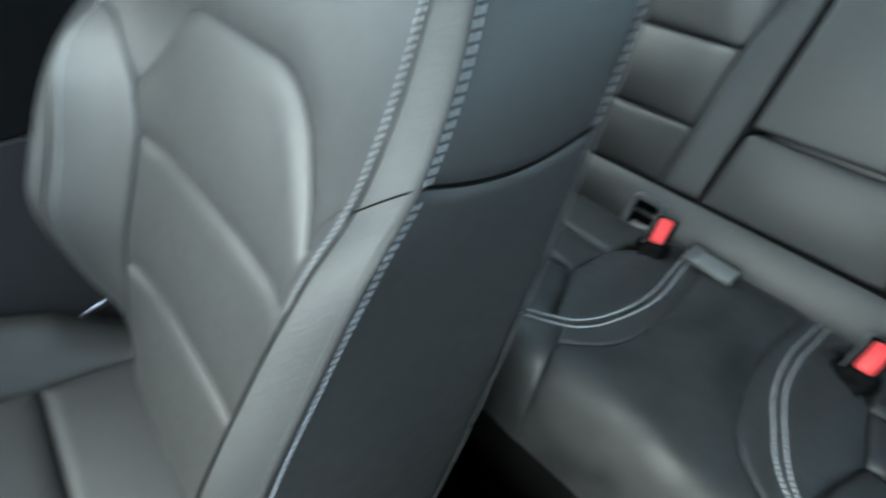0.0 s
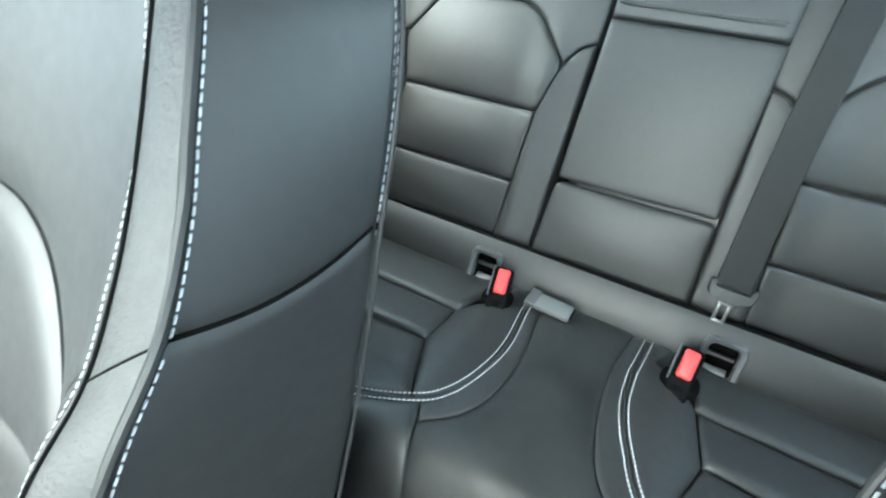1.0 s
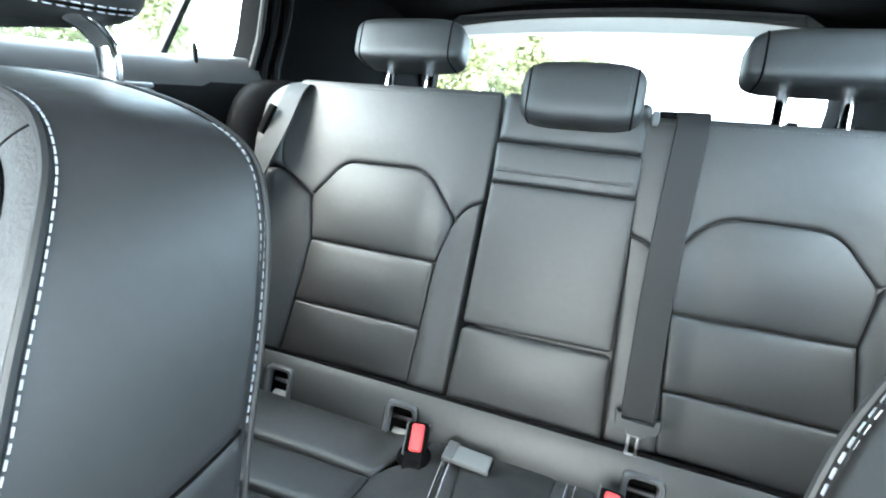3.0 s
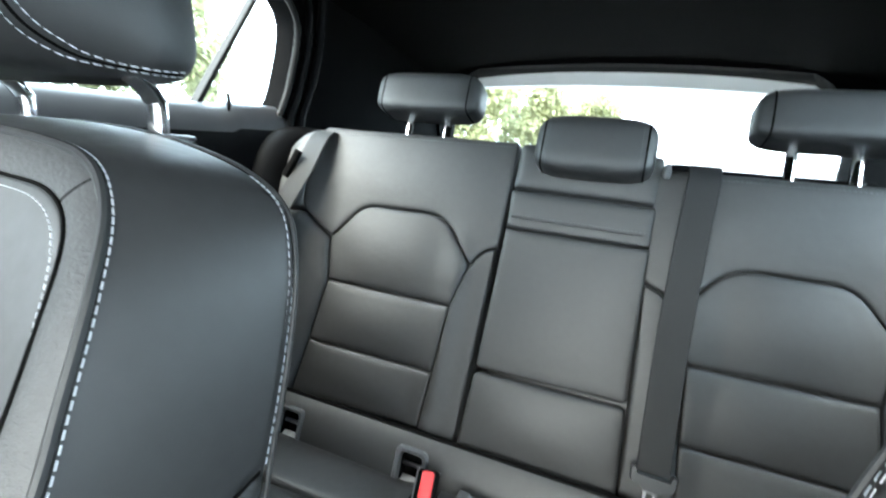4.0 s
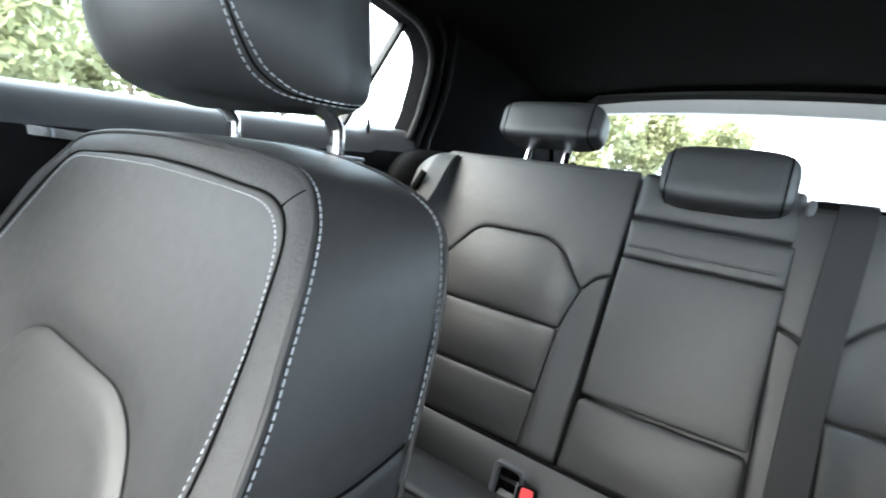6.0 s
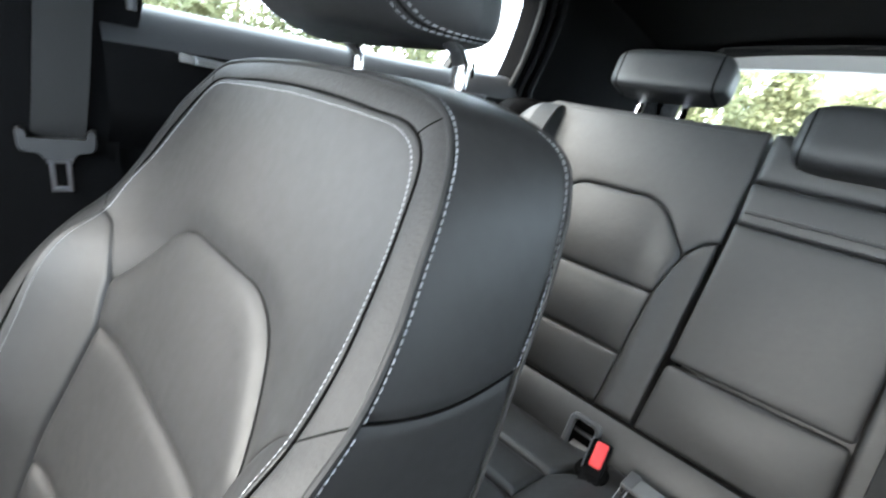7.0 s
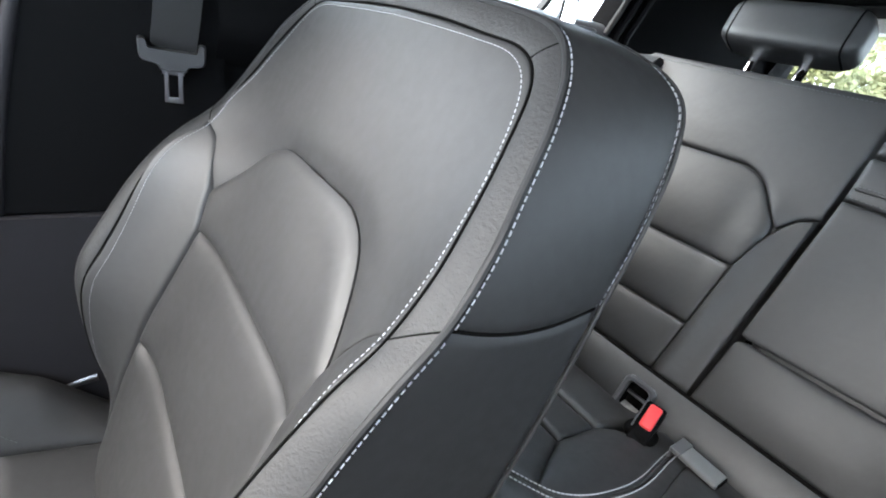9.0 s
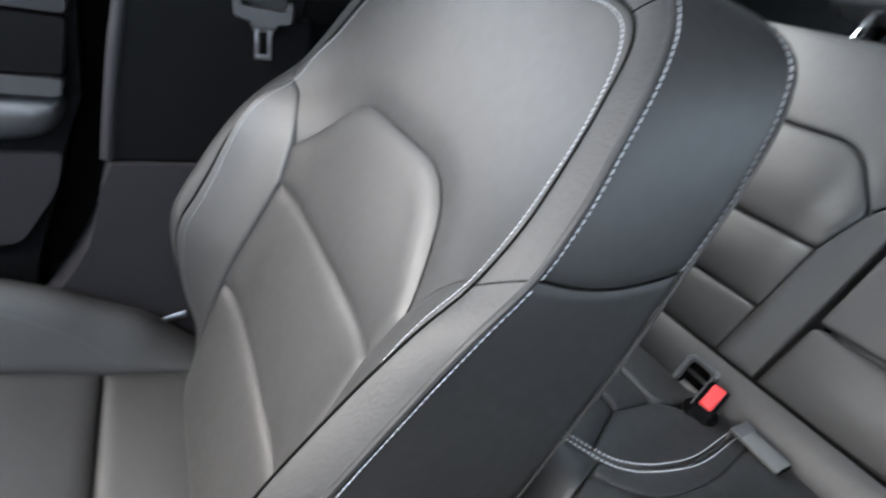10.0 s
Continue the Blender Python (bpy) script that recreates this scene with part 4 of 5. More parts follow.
VS = [(-0.120, -0.115), (-0.160, -0.140), (-0.180, -0.166), (-0.184, -0.252), (-0.158, -0.312), (-0.134, -0.352)]
stitch_lines = []
for s in (1, -1):
    dx, dy = (0.0, 0.0) if s > 0 else (0.013, 0.010)  # the wider half has its corners a little further in

    def c(x, y, *r):
        return (x + dx, y + dy, *r)

    bench_panel("seat_panel", fillet([(-0.62, -0.04), (-0.13, -0.035), (-0.155, -0.10), c(-0.179, -0.165), c(-0.62, -0.172)]), s=s, depth=0.008, radius=0.014, crown=0.024, soft=0.045)
    bench_panel("seat_panel", fillet([c(-0.62, -0.174), c(-0.180, -0.167), c(-0.184, -0.250), c(-0.62, -0.276)]), s=s, depth=0.008, radius=0.014, crown=0.024, soft=0.045)
    front_edge = cut(INS, (-0.62, -0.419), (-0.134, -0.352))
    bench_panel("seat_panel", np.concatenate([front_edge, [c(-0.158, -0.312)], [c(-0.184, -0.252)], [c(-0.62, -0.278)]]), s=s, depth=0.008, radius=0.018, crown=0.010)
    inner_edge = cut(INS, (-0.134, -0.352), (-0.096, -0.06))
    bench_panel("inner_panel", np.concatenate([inner_edge, [(-0.128, -0.06)], [c(*p) for p in VS[:5]]]), s=s, crown=0.006)
    band = np.concatenate([INS, OUTS[::-1]])
    bench_panel("stitch_band", band, s=s, depth=0.003, radius=0.005, crown=0.0015, res=0.008, skirt=0.02)
    seam3 = spline([(-0.108, -0.388), (-0.071, -0.355), (-0.051, -0.308), (-0.047, -0.228), (-0.060, -0.130), (-0.068, -0.06)], 0.008)
    oc = cut(OUTS, (-0.118, -0.368), (-0.084, -0.06))
    bench_panel("edge_band", np.concatenate([oc, seam3[::-1]]), s=s, depth=0.004, radius=0.006, crown=0.002, res=0.008)
    of = cut(OUTS, (-0.62, -0.431), (-0.118, -0.368))
    bench_panel("front_panel", np.concatenate([of, [(-0.109, -0.390), (-0.092, -0.440), (-0.090, -0.453), (-0.62, -0.453)]]), s=s, res=0.010)
    for line in (FIRST, beside(FIRST, 0.0115)):
        q = half_of(line, s)
        p3 = np.column_stack([q, bench_top(q[:, 0], q[:, 1]) + 0.0005])
        stitch_lines.append((p3, np.tile([0, 0, 1.0], (len(p3), 1))))
seam3 = spline([(-0.108, -0.390), (-0.071, -0.355), (-0.051, -0.308), (-0.047, -0.228), (-0.060, -0.130), (-0.070, -0.04)], 0.008)
centre = np.concatenate([[(-0.092, -0.440)], seam3, half_of(seam3, -1)[::-1], [(0.110, -0.440), (0.108, -0.453), (-0.090, -0.453)]])
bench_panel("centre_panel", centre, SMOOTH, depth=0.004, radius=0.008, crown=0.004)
stitching(stitch_lines, same_of, bench, "double_stitching", length=0.0044, gap=0.0014, width=0.0012, high=0.0012)
# The bench front is black to paint the shade below the cushion's roll.
v, f = box((-0.62, -0.446, 0.0), (0.62, -0.42, 0.30), 0.012)
part("front_face", v, f, DARK, bench, "front of the bench, coloured black for the shade there")

# anchor strip behind the cushion, with four openings
strip_x = np.unique(np.concatenate([np.linspace(-0.62, 0.62, 80), *[(c - 0.020, c + 0.020) for c in (-0.438, -0.188, 0.190, 0.440)]]))
HOLES = (-0.438, -0.188, 0.190, 0.440)
strip_t = np.array([0, 0.03, 0.07, 0.12, 0.2, 0.3, 0.4, 0.5, 0.62, 0.75, 0.88, 1.0])


def strip_at(x, t):
    bulge = 0.026 * np.sin(np.pi * np.clip(t, 0, 1)) ** 0.8
    return np.stack([x, -0.026 - 0.018 * t - bulge, 0.420 - 0.125 * t + 0 * x], -1)


gx, gt = np.meshgrid(strip_x, strip_t, indexing="ij")
sv = strip_at(gx, gt).reshape(-1, 3)
sf = []
for fc in grid_faces(len(strip_x), len(strip_t)):
    c = sv[list(fc)].mean(0)
    t = (0.420 - c[2]) / 0.125
    if not (0.12 < t < 0.62 and any(abs(c[0] - h) < 0.020 for h in HOLES)):
        sf.append(fc)
strip = part("anchor_strip", sv, sf, LEATHER, bench, "leather strip with anchor openings")


# Shadow band under the backrest, painted as a black tube.
v, f = tube(np.column_stack([np.linspace(-0.61, 0.61, 60), np.full(60, -0.020), np.full(60, 0.4195)]), 0.0038, 8)
part("joint_shade", v, f, DARK, bench, "black tube painting the shade between backrest and bench")


def anchor(cx):
    """A child seat anchor: moulded bezel, dark pocket and a steel bar at its floor."""
    ob = thing("anchor_bezel", (cx, -0.03, 0.35), "grey plastic bezel round a dark child seat anchor opening", "child seat anchor", "child seat anchors")
    a, b = strip_at(np.array([cx]), np.array([0.10]))[0], strip_at(np.array([cx]), np.array([0.66]))[0]
    mid, way = (a + b) * 0.2 + strip_at(np.array([cx]), np.array([0.38]))[0] * 0.6, (a - b) / np.linalg.norm(a - b)
    out = np.cross(np.array([1.0, 0, 0]), way)
    outer = fillet([(-0.030, -0.038, 0.014), (0.030, -0.038, 0.014), (0.030, 0.036, 0.014), (-0.030, 0.036, 0.014)], step=0.01)
    inner = outer * np.array([0.66, 0.72])
    rows = [(outer, -0.016), (outer * 0.98, 0.003), (outer * 0.90, 0.006), (inner * 1.08, 0.005), (inner, 0.001), (inner * 0.99, -0.006)]
    g = np.stack([mid + r[:, :1] * np.array([1.0, 0, 0]) + r[:, 1:] * way + out * h for r, h in rows], 1)
    part("bezel", g.reshape(-1, 3), grid_faces(g.shape[0], g.shape[1], True), SATIN, ob, "grey moulded bezel")
    floor_ring = mid + inner[:, :1] * np.array([1.0, 0, 0]) + inner[:, 1:] * way + out * -0.029
    mouth = mid + inner[:, :1] * np.array([1.0, 0, 0]) + inner[:, 1:] * way + out * -0.003
    k = len(mouth)
    part("pocket", np.concatenate([mouth, floor_ring]), [tuple(range(k, 2 * k))] + [(i, (i + 1) % k, k + (i + 1) % k, k + i) for i in range(k)], DARK, ob, "dark pocket")
    bar = np.array([(cx + dx, *(mid + way * 0.004 - out * 0.014)[1:]) for dx in np.linspace(-0.019, 0.019, 6)])
    part("anchor_bar", *tube(bar, 0.0035, 8), STEEL, ob, "steel anchor bar")
    plate = np.array([mid + np.array([dx, 0, 0]) - way * a + out * b for a, b in ((0.0255, -0.004), (0.022, -0.003), (0.018, -0.006), (0.014, -0.013)) for dx in (-0.015, -0.008, 0.0, 0.008, 0.015)])
    part("anchor_plate", plate, grid_faces(4, 5), ZINC, ob, "bright bent metal plate")


for c in HOLES:
    anchor(c)


def buckle(cx, cy, cz, turn_z):
    """A seat belt buckle: black body with a red release button, standing in the gap of the cushion."""
    ob = thing("buckle", (cx, cy, cz - 0.05), "black belt buckle with a red release button", "belt buckle", "rear belt buckles")
    m = Matrix.Translation((cx, cy, cz)) @ pose(0, 0, 0, -48, 0, turn_z)
    part("buckle_body", *moved(box((-0.015, -0.004, -0.075), (0.015, 0.022, 0.027), 0.004), m), PLASTIC, ob, "black buckle body")
    # A black block on the cushion paints the dark hollow round the buckle.
    part("recess_shade", *block((cx, cy - 0.006, cz - 0.024), (0.050, 0.046, 0.022), 2.6, 10), DARK, ob, "black recess round the buckle")
    part("slot_rim", *moved(join([box((-0.0155, 0.014, 0.0255), (0.0155, 0.019, 0.028), 0.001), box((-0.0168, -0.0105, -0.022), (-0.0148, 0.019, 0.028), 0.0006)]), m), SATIN, ob, "grey rim of the buckle slot")
    part("slot", *moved(box((-0.0146, -0.0098, -0.018), (-0.0098, -0.003, 0.022), 0.001), m), DARK, ob, "dark tongue slot")
    part("release_button", *moved(box((-0.0090, -0.010, -0.016), (0.0105, 0.004, 0.0235), 0.004), m), RED, ob, "red release button")


buckle(-0.133, -0.113, 0.402, 11)
buckle(0.145, -0.128, 0.402, -5)
tab = thing("pull_tab", (-0.048, -0.095, 0.38), "grey woven pull tab looped over the cushion edge", "pull tab")
turn_tab = Matrix.Translation((-0.0535, -0.102, 0.388)) @ pose(0, 0, 0, 8, 0, -3)
part("loop", *moved(box((-0.022, -0.015, -0.003), (0.036, 0.015, 0.007), 0.003), turn_tab), TABGREY, tab, "grey woven loop")
part("flap", *moved(join([box((-0.036, -0.017, 0.0), (-0.019, 0.017, 0.0085), 0.002), box((-0.036, -0.016, -0.016), (-0.031, 0.016, 0.004), 0.002)]), turn_tab), SATIN, tab, "lighter folded flap")
part("end_clip", *moved(box((0.0345, -0.012, -0.002), (0.0375, 0.012, 0.006), 0.001), turn_tab), DARK, tab, "dark open end of the loop")


# ---- car body ----
def side_x(z):
    """Inside of the car's flank: leans inward above the belt line."""
    return 0.705 - 0.13 * np.clip(np.asarray(z) - 0.93, 0, 1)


def flank(s):
    def place(y, z, t):
        return np.stack([s * (side_x(z) + t), y, z], 1)
    return place


def structure(name, mesh, material, label, category="car body"):
    ob = part(name, *mesh, material)
    return tagged(ob, label, category, kind="structure")


structure("floor", box((-0.80, -2.1, -0.06), (0.80, 1.4, 0.0), 0.0), CARPET, "black carpeted car floor", "floor")
tunnel = thing("centre_console", (0.0, -0.9, 0.0), "black centre console between the front seats", "console")
part("console_body", *box((-0.085, -1.55, 0.0), (0.085, -0.62, 0.34), 0.02), PLASTIC, tunnel, "black moulded console body")
part("console_lid", *box((-0.080, -0.98, 0.342), (0.080, -0.64, 0.375), 0.015), LEATHER, tunnel, "padded leather console lid")

# headliner: a shallow vault that drops to the tailgate
ys, xs = np.linspace(-1.25, 1.02, 60), np.linspace(-0.66, 0.66, 40)
gx, gy = np.meshgrid(xs, ys, indexing="ij")
gz = 1.262 - 0.055 * (np.abs(gx) / 0.66) ** 2.5 - 0.105 * np.clip((gy - 0.1) / 0.9, 0, 1) ** 1.6 - 0.03 * np.clip((-0.6 - gy) / 0.6, 0, 1) ** 2
top = np.stack([gx, gy, gz + 0.03], 2).reshape(-1, 3)
low = np.stack([gx, gy, gz], 2).reshape(-1, 3)
nf = grid_faces(len(xs), len(ys))
structure("ceiling", join([(low, nf), (top, [tuple(reversed(q)) for q in nf])]), LINER, "black cloth headliner", "ceiling")

# flanks: upper frame with window openings, built on both sides
for s, side_name in ((-1, "wall_left"), (1, "wall_right")):
    pl = flank(s)
    wall = thing(side_name, (s * 0.72, 0.0, 0.0), "black-trimmed car flank with door and side windows", "car side", kind="structure")
    rear_pillar = fillet([(0.195, 0.80), (0.195, 0.935), (0.215, 0.99, 0.02), (0.230, 1.09, 0.03), (0.222, 1.145, 0.04), (0.165, 1.187, 0.04), (0.03, 1.207), (-0.25, 1.222), (-0.545, 1.217), (-0.545, 1.30), (1.25, 1.30), (1.25, 0.80)])
    part("rear_pillar", *prism(rear_pillar, pl, -0.03, 0.034), LINER, wall, "black cloth rear pillar trim")
    part("lower_quarter", *prism([(0.195, 0.0), (0.195, 0.81), (1.25, 0.81), (1.25, 0.0)], pl, -0.05, 0.08), PLASTIC, wall, "black luggage bay side trim")
    part("arch", *block((s * 0.66, 0.26, 0.60), (0.16, 0.42, 0.62), 3.0, 16), PLASTIC, wall, "black wheel arch trim")
    # rear door
    part("rear_door", *prism([(-0.60, 0.06), (0.20, 0.06), (0.20, 0.80), (-0.60, 0.80)], pl, -0.02, 0.08), PLASTIC, wall, "black rear door trim")
    belt_line = np.array([(y, 0.0) for y in np.linspace(-0.612, 0.215, 40)])
    prof = [(0.03, 0.934), (0.005, 0.942), (-0.02, 0.934), (-0.045, 0.890), (-0.055, 0.83), (-0.055, 0.80), (-0.03, 0.76)]
    line = spline(prof, 0.008)
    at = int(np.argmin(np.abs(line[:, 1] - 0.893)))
    # One lining in two colours: paler where lit above, near-black in shade below.
    for nm, rows, mat, lab in (("belt_rail", line[:at + 1], SHOULDER, "padded door shoulder below the window, coloured paler for the light on it"), ("door_upper", line[at:], PLASTIC, "upper door lining, coloured black for the shade on it")):
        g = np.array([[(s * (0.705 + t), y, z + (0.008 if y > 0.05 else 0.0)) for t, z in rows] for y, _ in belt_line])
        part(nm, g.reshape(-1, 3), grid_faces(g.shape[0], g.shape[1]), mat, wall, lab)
    part("door_shoulder", *prism([(-0.64, 0.78), (0.20, 0.78), (0.20, 0.922), (-0.64, 0.922)], pl, 0.0, 0.085), PLASTIC, wall, "black upper door trim")
    part("lock_pin", *block((s * 0.668, 0.045, 0.947), (0.009, 0.009, 0.036), 2.0, 8), PLASTIC, wall, "black lock pin")
    part("door_armrest", *block((s * 0.665, -0.22, 0.56), (0.10, 0.55, 0.09), 3.5, 14), LEATHER, wall, "padded door armrest")
    part("trim_strip", *prism(fillet([(-0.535, 0.879, 0.003), (-0.30, 0.860, 0.003), (-0.10, 0.852, 0.003), (-0.10, 0.862, 0.003), (-0.30, 0.870, 0.003), (-0.535, 0.890, 0.003)]), pl, -0.066, -0.04), CHROME, wall, "thin bright trim strip")
    # window divider, seals and frames
    bar = spline([(0.012, 0.93), (0.060, 1.015), (0.112, 1.105), (0.160, 1.19)], 0.02)
    t = np.gradient(bar, axis=0)
    nn = np.stack([-t[:, 1], t[:, 0]], 1) / np.linalg.norm(t, axis=1)[:, None] * 0.0055
    part("window_bar", *prism(np.concatenate([bar - nn, (bar + nn)[::-1]]), pl, 0.012, 0.032), RUBBER, wall, "black window divider")
    edge = fillet([(0.190, 0.93), (0.212, 0.99, 0.02), (0.227, 1.09, 0.03), (0.219, 1.14, 0.04), (0.163, 1.183, 0.04), (0.03, 1.203), (-0.25, 1.218), (-0.545, 1.212)], closed=False)
    for off, r, nm in ((0.0, 0.007, "window_seal"), (0.030, 0.009, "door_frame"), (0.062, 0.010, "door_seal")):
        e = edge + np.stack([np.where(edge[:, 0] > 0.15, off, off * 0.2), np.where(edge[:, 1] > 1.12, off, off * 0.15)], 1)
        if off:
            e = np.concatenate([spline([(0.12 + off, 0.62), (0.16 + off, 0.78), e[0]], 0.02)[:-1], e])
        part(nm, *tube(pl(e[:, 0], e[:, 1], -0.030 - off * 0.2), r, 8), RUBBER if off == 0 else PLASTIC, wall, "black rubber seal")
    glass = part("window_pane", *prism([(-0.56, 0.90), (0.20, 0.90), (0.235, 1.09), (0.17, 1.20), (-0.56, 1.23)], pl, 0.035, 0.038), GLASS, wall, "clear side window pane")
    glass.visible_shadow = False
    # middle pillar
    front_edge = spline([(-0.990, 0.05), (-0.985, 0.28), (-0.956, 0.325), (-0.901, 0.415), (-0.875, 0.508), (-0.858, 0.547), (-0.840, 0.646), (-0.818, 0.75), (-0.772, 0.93), (-0.71, 1.25)], 0.03)
    pillar = np.concatenate([front_edge, [(-0.565, 1.25), (-0.565, 0.94), (-0.60, 0.80), (-0.60, 0.05)]])
    part("middle_pillar", *prism(np.concatenate([[(-0.600, 0.549), (-0.857, 0.549)], pillar[pillar[:, 1] >= 0.552]]), pl, -0.035, 0.08), PLASTIC, wall, "black middle pillar trim")
    part("pillar_foot", *prism(np.concatenate([front_edge[front_edge[:, 1] < 0.54], [(-0.859, 0.545), (-0.600, 0.545), (-0.60, 0.05)]]), pl, -0.045, 0.08), FOOT, wall, "dark grey lower pillar trim")
    lip = spline([(-0.862, 0.548), (-0.846, 0.646), (-0.825, 0.75), (-0.779, 0.93), (-0.717, 1.22)], 0.03)
    part("pillar_edge", *tube(pl(lip[:, 0], lip[:, 1], -0.030), 0.009, 10), FOOT, wall, "rounded pillar edge")
    gut = spline([(-0.578, 0.93), (-0.572, 1.22)], 0.05)
    part("frame_edge", *tube(pl(gut[:, 0], gut[:, 1], -0.035), 0.006, 8), SATIN, wall, "grey window frame edge")
    # front door: base, padded insert, light band and rounded armrest, lower pocket
    front = part("front_door", *prism([(-1.75, 0.10), (-1.03, 0.10), (-0.975, 0.36), (-0.930, 0.486), (-0.914, 0.545), (-0.885, 0.62), (-0.868, 0.80), (-0.835, 0.93), (-1.75, 0.93)], pl, 0.012, 0.09), PLASTIC, wall, "black front door trim")
    part("door_insert", *prism(fillet([(-1.6, 0.649), (-0.898, 0.651, 0.006), (-0.884, 0.719, 0.006), (-1.6, 0.719)]), pl, -0.012, 0.02), PLASTIC, front, "padded black door insert")
    part("upper_insert", *prism(fillet([(-1.6, 0.724), (-0.883, 0.724, 0.008), (-0.866, 0.84, 0.02), (-1.6, 0.84)]), pl, -0.008, 0.02), FOOT, front, "dark upper door lining")
    part("door_band", *prism(fillet([(-1.6, 0.624), (-0.903, 0.624, 0.006), (-0.898, 0.646, 0.006), (-1.6, 0.645)]), pl, -0.016, 0.02), SHOULDER, front, "lighter stitched door band")
    rest = fillet([(-1.6, 0.556), (-0.975, 0.556, 0.02), (-0.926, 0.564, 0.03), (-0.902, 0.600, 0.02), (-0.904, 0.620, 0.004), (-1.6, 0.620)])
    pillow("door_rest", rest, lambda y, z: side_x(z) - 0.012, lambda p: np.stack([s * p[:, 1], p[:, 0], p[:, 2]], 1), SHOULDER, front, "rounded black door armrest", depth=0.02, radius=0.024, crown=0.006, skirt=0.04)
    part("door_pocket", *prism(fillet([(-1.6, 0.40), (-0.985, 0.40, 0.02), (-0.930, 0.486, 0.02), (-0.916, 0.540, 0.008), (-1.6, 0.540)]), pl, 0.0, 0.02), FOOT, front, "dark grey lower door lining")
    part("shut_face", *prism([(-1.10, 0.05), (-0.80, 0.05), (-0.68, 0.95), (-0.90, 0.95)], pl, 0.082, 0.10), DARK, wall, "dark gap behind the door edge")
    part("sill", *prism([(-1.75, 0.0), (0.2, 0.0), (0.2, 0.09), (-1.75, 0.09)], pl, -0.03, 0.12), PLASTIC, wall, "black sill trim")
    part("front_pillar", *prism([(-1.75, 0.90), (-1.68, 0.90), (-1.15, 1.20), (-1.15, 1.30), (-1.25, 1.26)], pl, -0.03, 0.06), LINER, wall, "black windscreen pillar trim")
    # Unseen pane, added with a tint to dim the light through the front doors.
    part("front_pane", *prism([(-1.70, 0.90), (-0.80, 0.90), (-0.74, 1.23), (-1.20, 1.22)], pl, 0.040, 0.044), TINTED, wall, "tinted front door pane")
    part("roof_rail", *prism([(-1.20, 1.205), (-0.55, 1.222), (-0.55, 1.30), (-1.20, 1.28)], pl, -0.03, 0.06), LINER, wall, "black roof rail trim")

# tailgate with its window
tail = thing("tailgate", (0.0, 1.05, 0.5), "closed tailgate with a wide rear window", "tailgate", kind="structure")
part("lower_panel", *box((-0.72, 1.12, 0.0), (0.72, 1.20, 0.84), 0.02), PLASTIC, tail, "black tailgate lining")


def tail_place(x, z, t):
    return np.stack([x, 1.16 - 0.62 * (z - 0.84) + t, z], 1)


for nm, pts in (("frame_left", [(-0.74, 0.82), (-0.655, 0.86), (-0.65, 0.95), (-0.60, 1.04), (-0.52, 1.12), (-0.47, 1.146), (-0.47, 1.25), (-0.74, 1.25)]), ("frame_right", [(0.74, 0.82), (0.655, 0.86), (0.65, 0.95), (0.60, 1.04), (0.52, 1.12), (0.47, 1.146), (0.47, 1.25), (0.74, 1.25)][::-1])):
    part(nm, *prism(pts, tail_place, -0.06, 0.04), LINER, tail, "black window surround")
head_line = [(x, 1.146 + 0.018 * (1 - (x / 0.47) ** 2)) for x in np.linspace(-0.47, 0.47, 24)]
part("frame_top", *prism(head_line + [(0.47, 1.26), (-0.47, 1.26)], tail_place, -0.06, 0.04), LINER, tail, "black window header")
part("frame_bottom", *prism([(-0.68, 0.82), (0.68, 0.82), (0.66, 0.872), (-0.66, 0.872)], tail_place, -0.05, 0.03), PLASTIC, tail)
band = [(x, 1.108 + 0.016 * (1 - (x / 0.52) ** 2)) for x in np.linspace(-0.54, 0.54, 30)]
band_top = [(x, 1.166 + 0.012 * (1 - (x / 0.52) ** 2)) for x in np.linspace(0.54, -0.54, 30)]
part("spoiler", *prism(band + band_top, tail_place, 0.10, 0.16), GREYTRIM, tail, "silver roof spoiler above the window")
rear_glass = part("window_pane", *prism([(-0.68, 0.85), (0.68, 0.85), (0.58, 1.17), (-0.58, 1.17)], tail_place, 0.004, 0.008), GLASS, tail, "clear rear window pane")
rear_glass.visible_shadow = False
structure("bay_floor", box((-0.70, 0.30, 0.40), (0.70, 1.15, 0.45), 0.0), CARPET, "black luggage bay floor", "floor")
structure("bay_cover", box((-0.62, 0.36, 0.80), (0.62, 1.08, 0.815), 0.004), DARK, "black luggage cover", "luggage cover")
# Unseen windscreen, added with a tint that dims the light from ahead.
structure("windscreen", prism([(-0.70, 0.0), (0.70, 0.0), (0.62, 1.0), (-0.62, 1.0)], lambda x, k, t: np.stack([x, -1.76 + 0.54 * k, 0.80 + 0.46 * k + t], 1), 0.0, 0.005), TINTED, "unseen windscreen, tinted to dim the light from ahead", "windscreen")
# unseen dashboard and bulkhead ahead of the front seats, deepened to shade the cushion
structure("dashboard", join([box((-0.72, -1.95, 0.0), (0.72, -1.70, 0.80), 0.03), moved(block((0, 0, 0), (1.42, 0.62, 0.34), 4.0, 16), Matrix.Translation((0, -1.68, 0.66)))]), PLASTIC, "unseen black dashboard, deepened to shade the front cushion", "dashboard")

# front seat belt on the middle pillar
pillar_belt = thing("front_seat_belt", (-0.66, -0.66, 0.8), "black front seat belt hanging from the middle pillar", "seat belt")


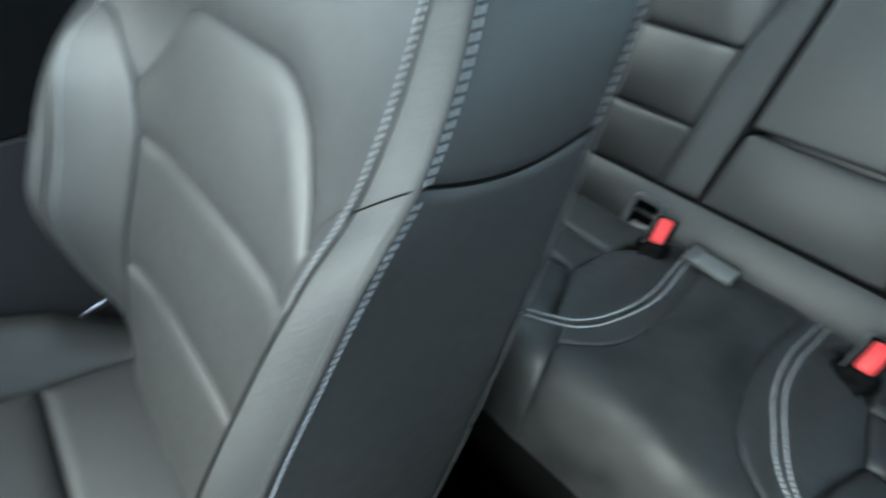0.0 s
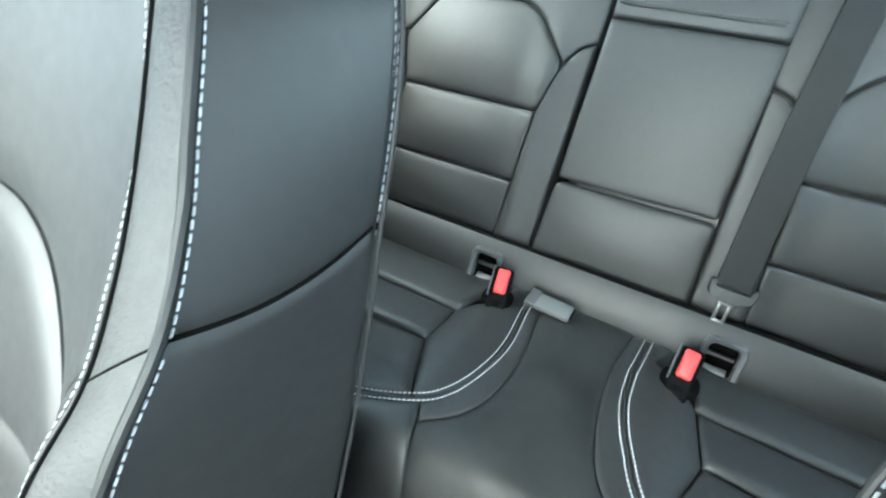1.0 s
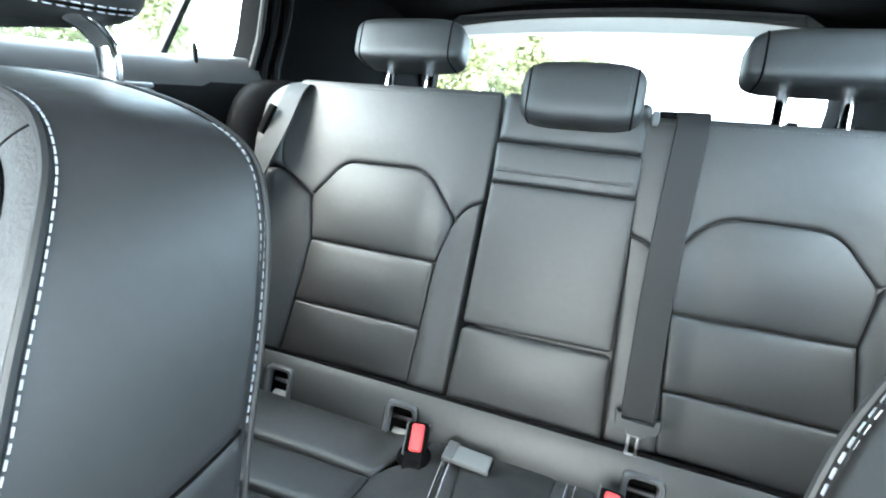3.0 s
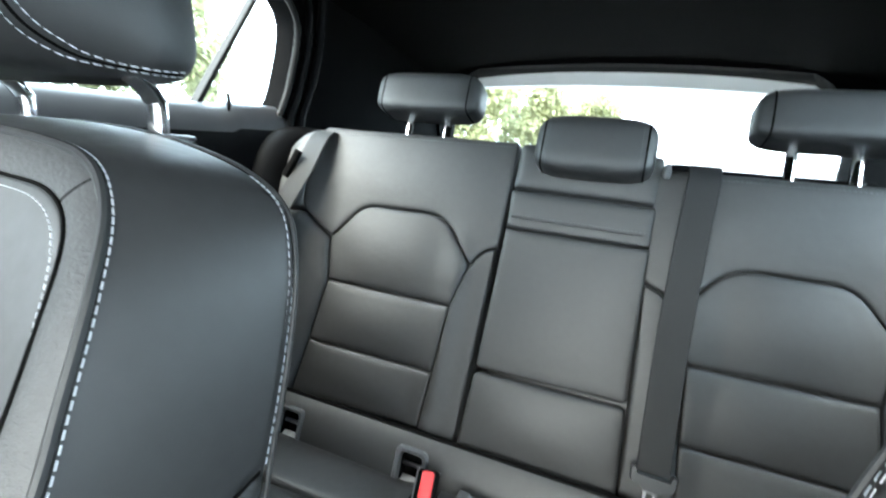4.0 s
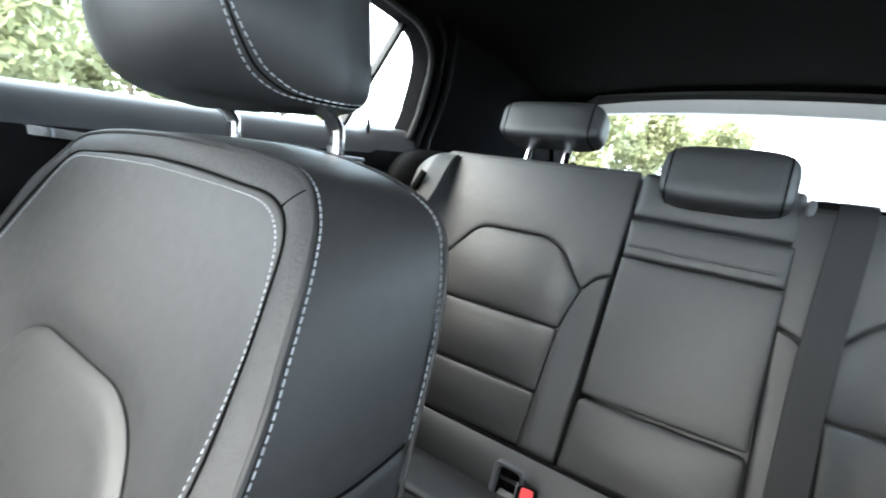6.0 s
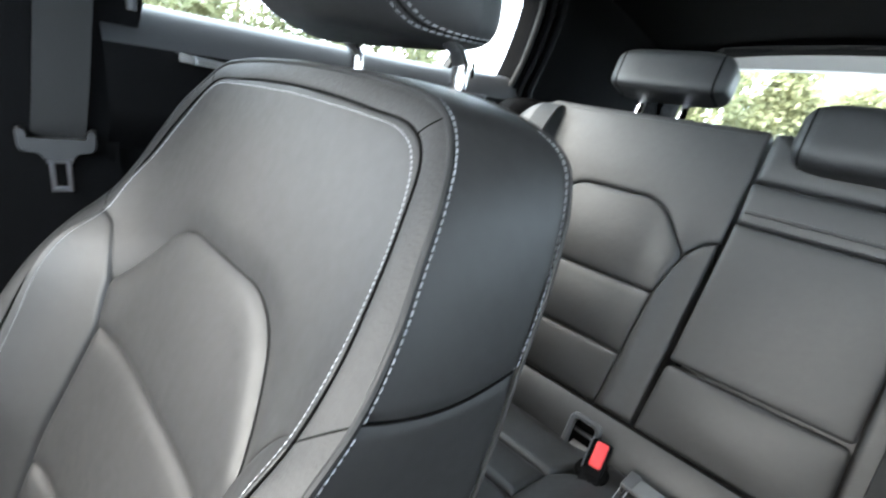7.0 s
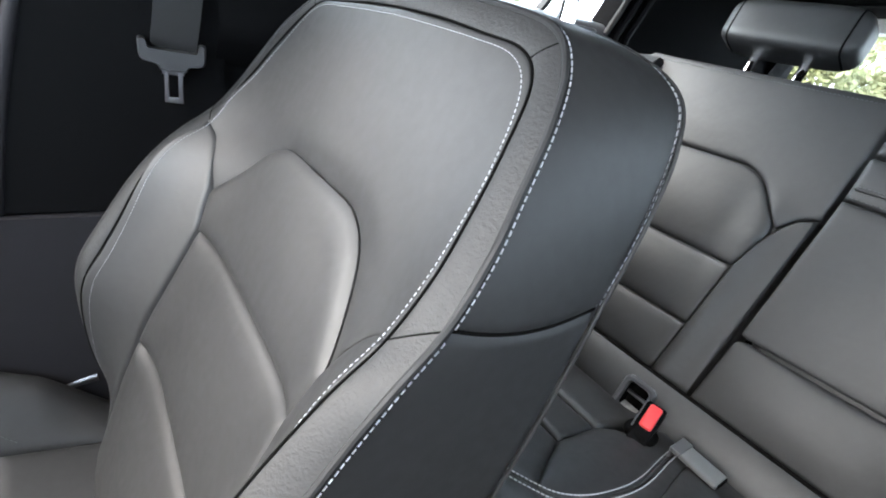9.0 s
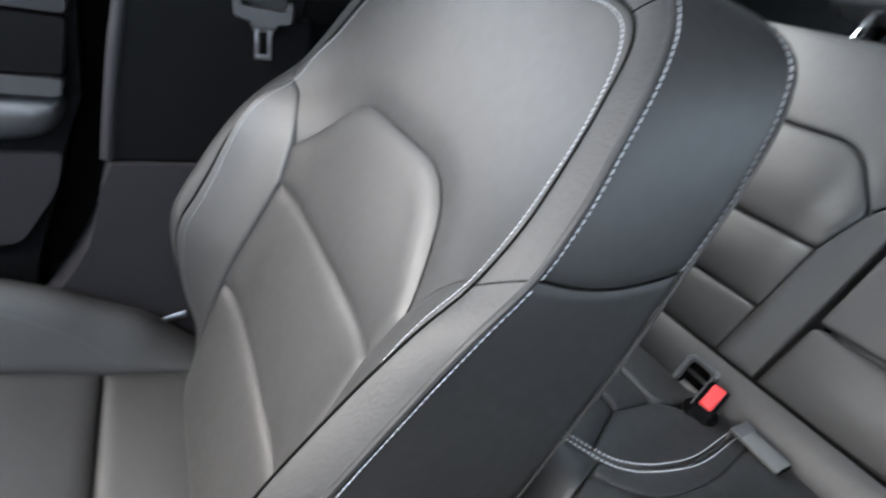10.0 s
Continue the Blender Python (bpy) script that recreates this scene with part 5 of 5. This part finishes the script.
def pillar_strap():
    line = spline([(-0.640, -0.630, 1.20), (-0.650, -0.640, 1.0), (-0.662, -0.650, 0.88), (-0.668, -0.662, 0.775), (-0.690, -0.672, 0.72), (-0.70, -0.66, 0.4), (-0.70, -0.655, 0.1)], 0.02)
    h, t = np.array([0.004, 0.026, 0]), np.array([0.0016, 0, 0])
    g = np.stack([line - h, line - h + t, line + h + t, line + h, line - h], 1)
    return g.reshape(-1, 3), grid_faces(g.shape[0], g.shape[1])


part("strap", *pillar_strap(), WEBBING, pillar_belt, "ribbed black belt webbing")
tongue(pillar_belt, Matrix.Translation((-0.660, -0.664, 0.758)) @ pose(0, 0, 0, 0, 0, 84) @ Matrix.Diagonal((0.98, 1.0, 1.05, 1.0)))

# ---- outside ----
structure("ground", box((-300, -300, -0.62), (300, 300, -0.55), 0.0), ASPHALT, "grey asphalt ground", "ground")


def tree(x, y, high, spread, leaves, seed):
    """A tapered trunk with limbs, and a crown of small leaf clumps with gaps."""
    rnd = np.random.default_rng(seed)
    ob = thing("tree", (x, y, -0.55), "leafy green tree in full daylight", "tree", "trees around the car")
    trunk = [tube(np.array([(x + 0.1 * math.sin(k * 1.3 + seed), y + 0.1 * math.cos(k), -0.55 + high * 0.8 * k / 8) for k in range(9)]), np.linspace(0.18, 0.05, 9), 8)]
    tips = []
    for k in range(9):
        a, z = rnd.uniform(0, 6.3), -0.55 + high * rnd.uniform(0.2, 0.75)
        r = spread * rnd.uniform(0.5, 0.95)
        tip = np.array([x + r * math.cos(a), y + r * math.sin(a), z + high * 0.14])
        tips.append(tip)
        trunk.append(tube(spline([(x, y, z), ((x + tip[0]) / 2, (y + tip[1]) / 2, z + high * 0.10), tip], 0.4), 0.035, 6))
    part("trunk", *join(trunk), BARK, ob, "brown bark")
    clumps = np.concatenate([np.array(tips), np.column_stack([x + rnd.normal(0, spread * 0.5, 26), y + rnd.normal(0, spread * 0.5, 26), -0.55 + high * rnd.uniform(0.18, 1.0, 26)])])
    n = 8500
    c = clumps[rnd.integers(0, len(clumps), n)] + rnd.normal(0, spread * 0.17, (n, 3))
    a, b = rnd.normal(0, 1, (n, 3)), rnd.normal(0, 1, (n, 3))
    a /= np.linalg.norm(a, axis=1)[:, None]
    b -= np.sum(a * b, 1)[:, None] * a
    b /= np.linalg.norm(b, axis=1)[:, None]
    size = rnd.uniform(0.09, 0.24, n)[:, None]
    v = np.stack([c - a * size, c + b * size * 0.5, c + a * size, c - b * size * 0.5], 1).reshape(-1, 3)
    part("crown", v, [(4 * i, 4 * i + 1, 4 * i + 2, 4 * i + 3) for i in range(n)], leaves, ob, "loose green leaves", flat=True)


for i, (x, y, h, w) in enumerate([(-17.0, 2.0, 8.0, 2.6), (-21.0, 7.5, 9.0, 3.2), (-19.0, 13.0, 7.4, 2.8), (-24.0, -3.5, 7.6, 3.2), (-9.3, 26.0, 5.6, 2.2), (-6.4, 29.0, 5.2, 2.2), (-3.4, 33.0, 4.8, 1.9), (-17.0, 29.0, 10.0, 3.6), (15.5, 31.0, 7.5, 2.6)]):
    tree(x, y, h, w, LEAVES[i % 2], 11 + i)
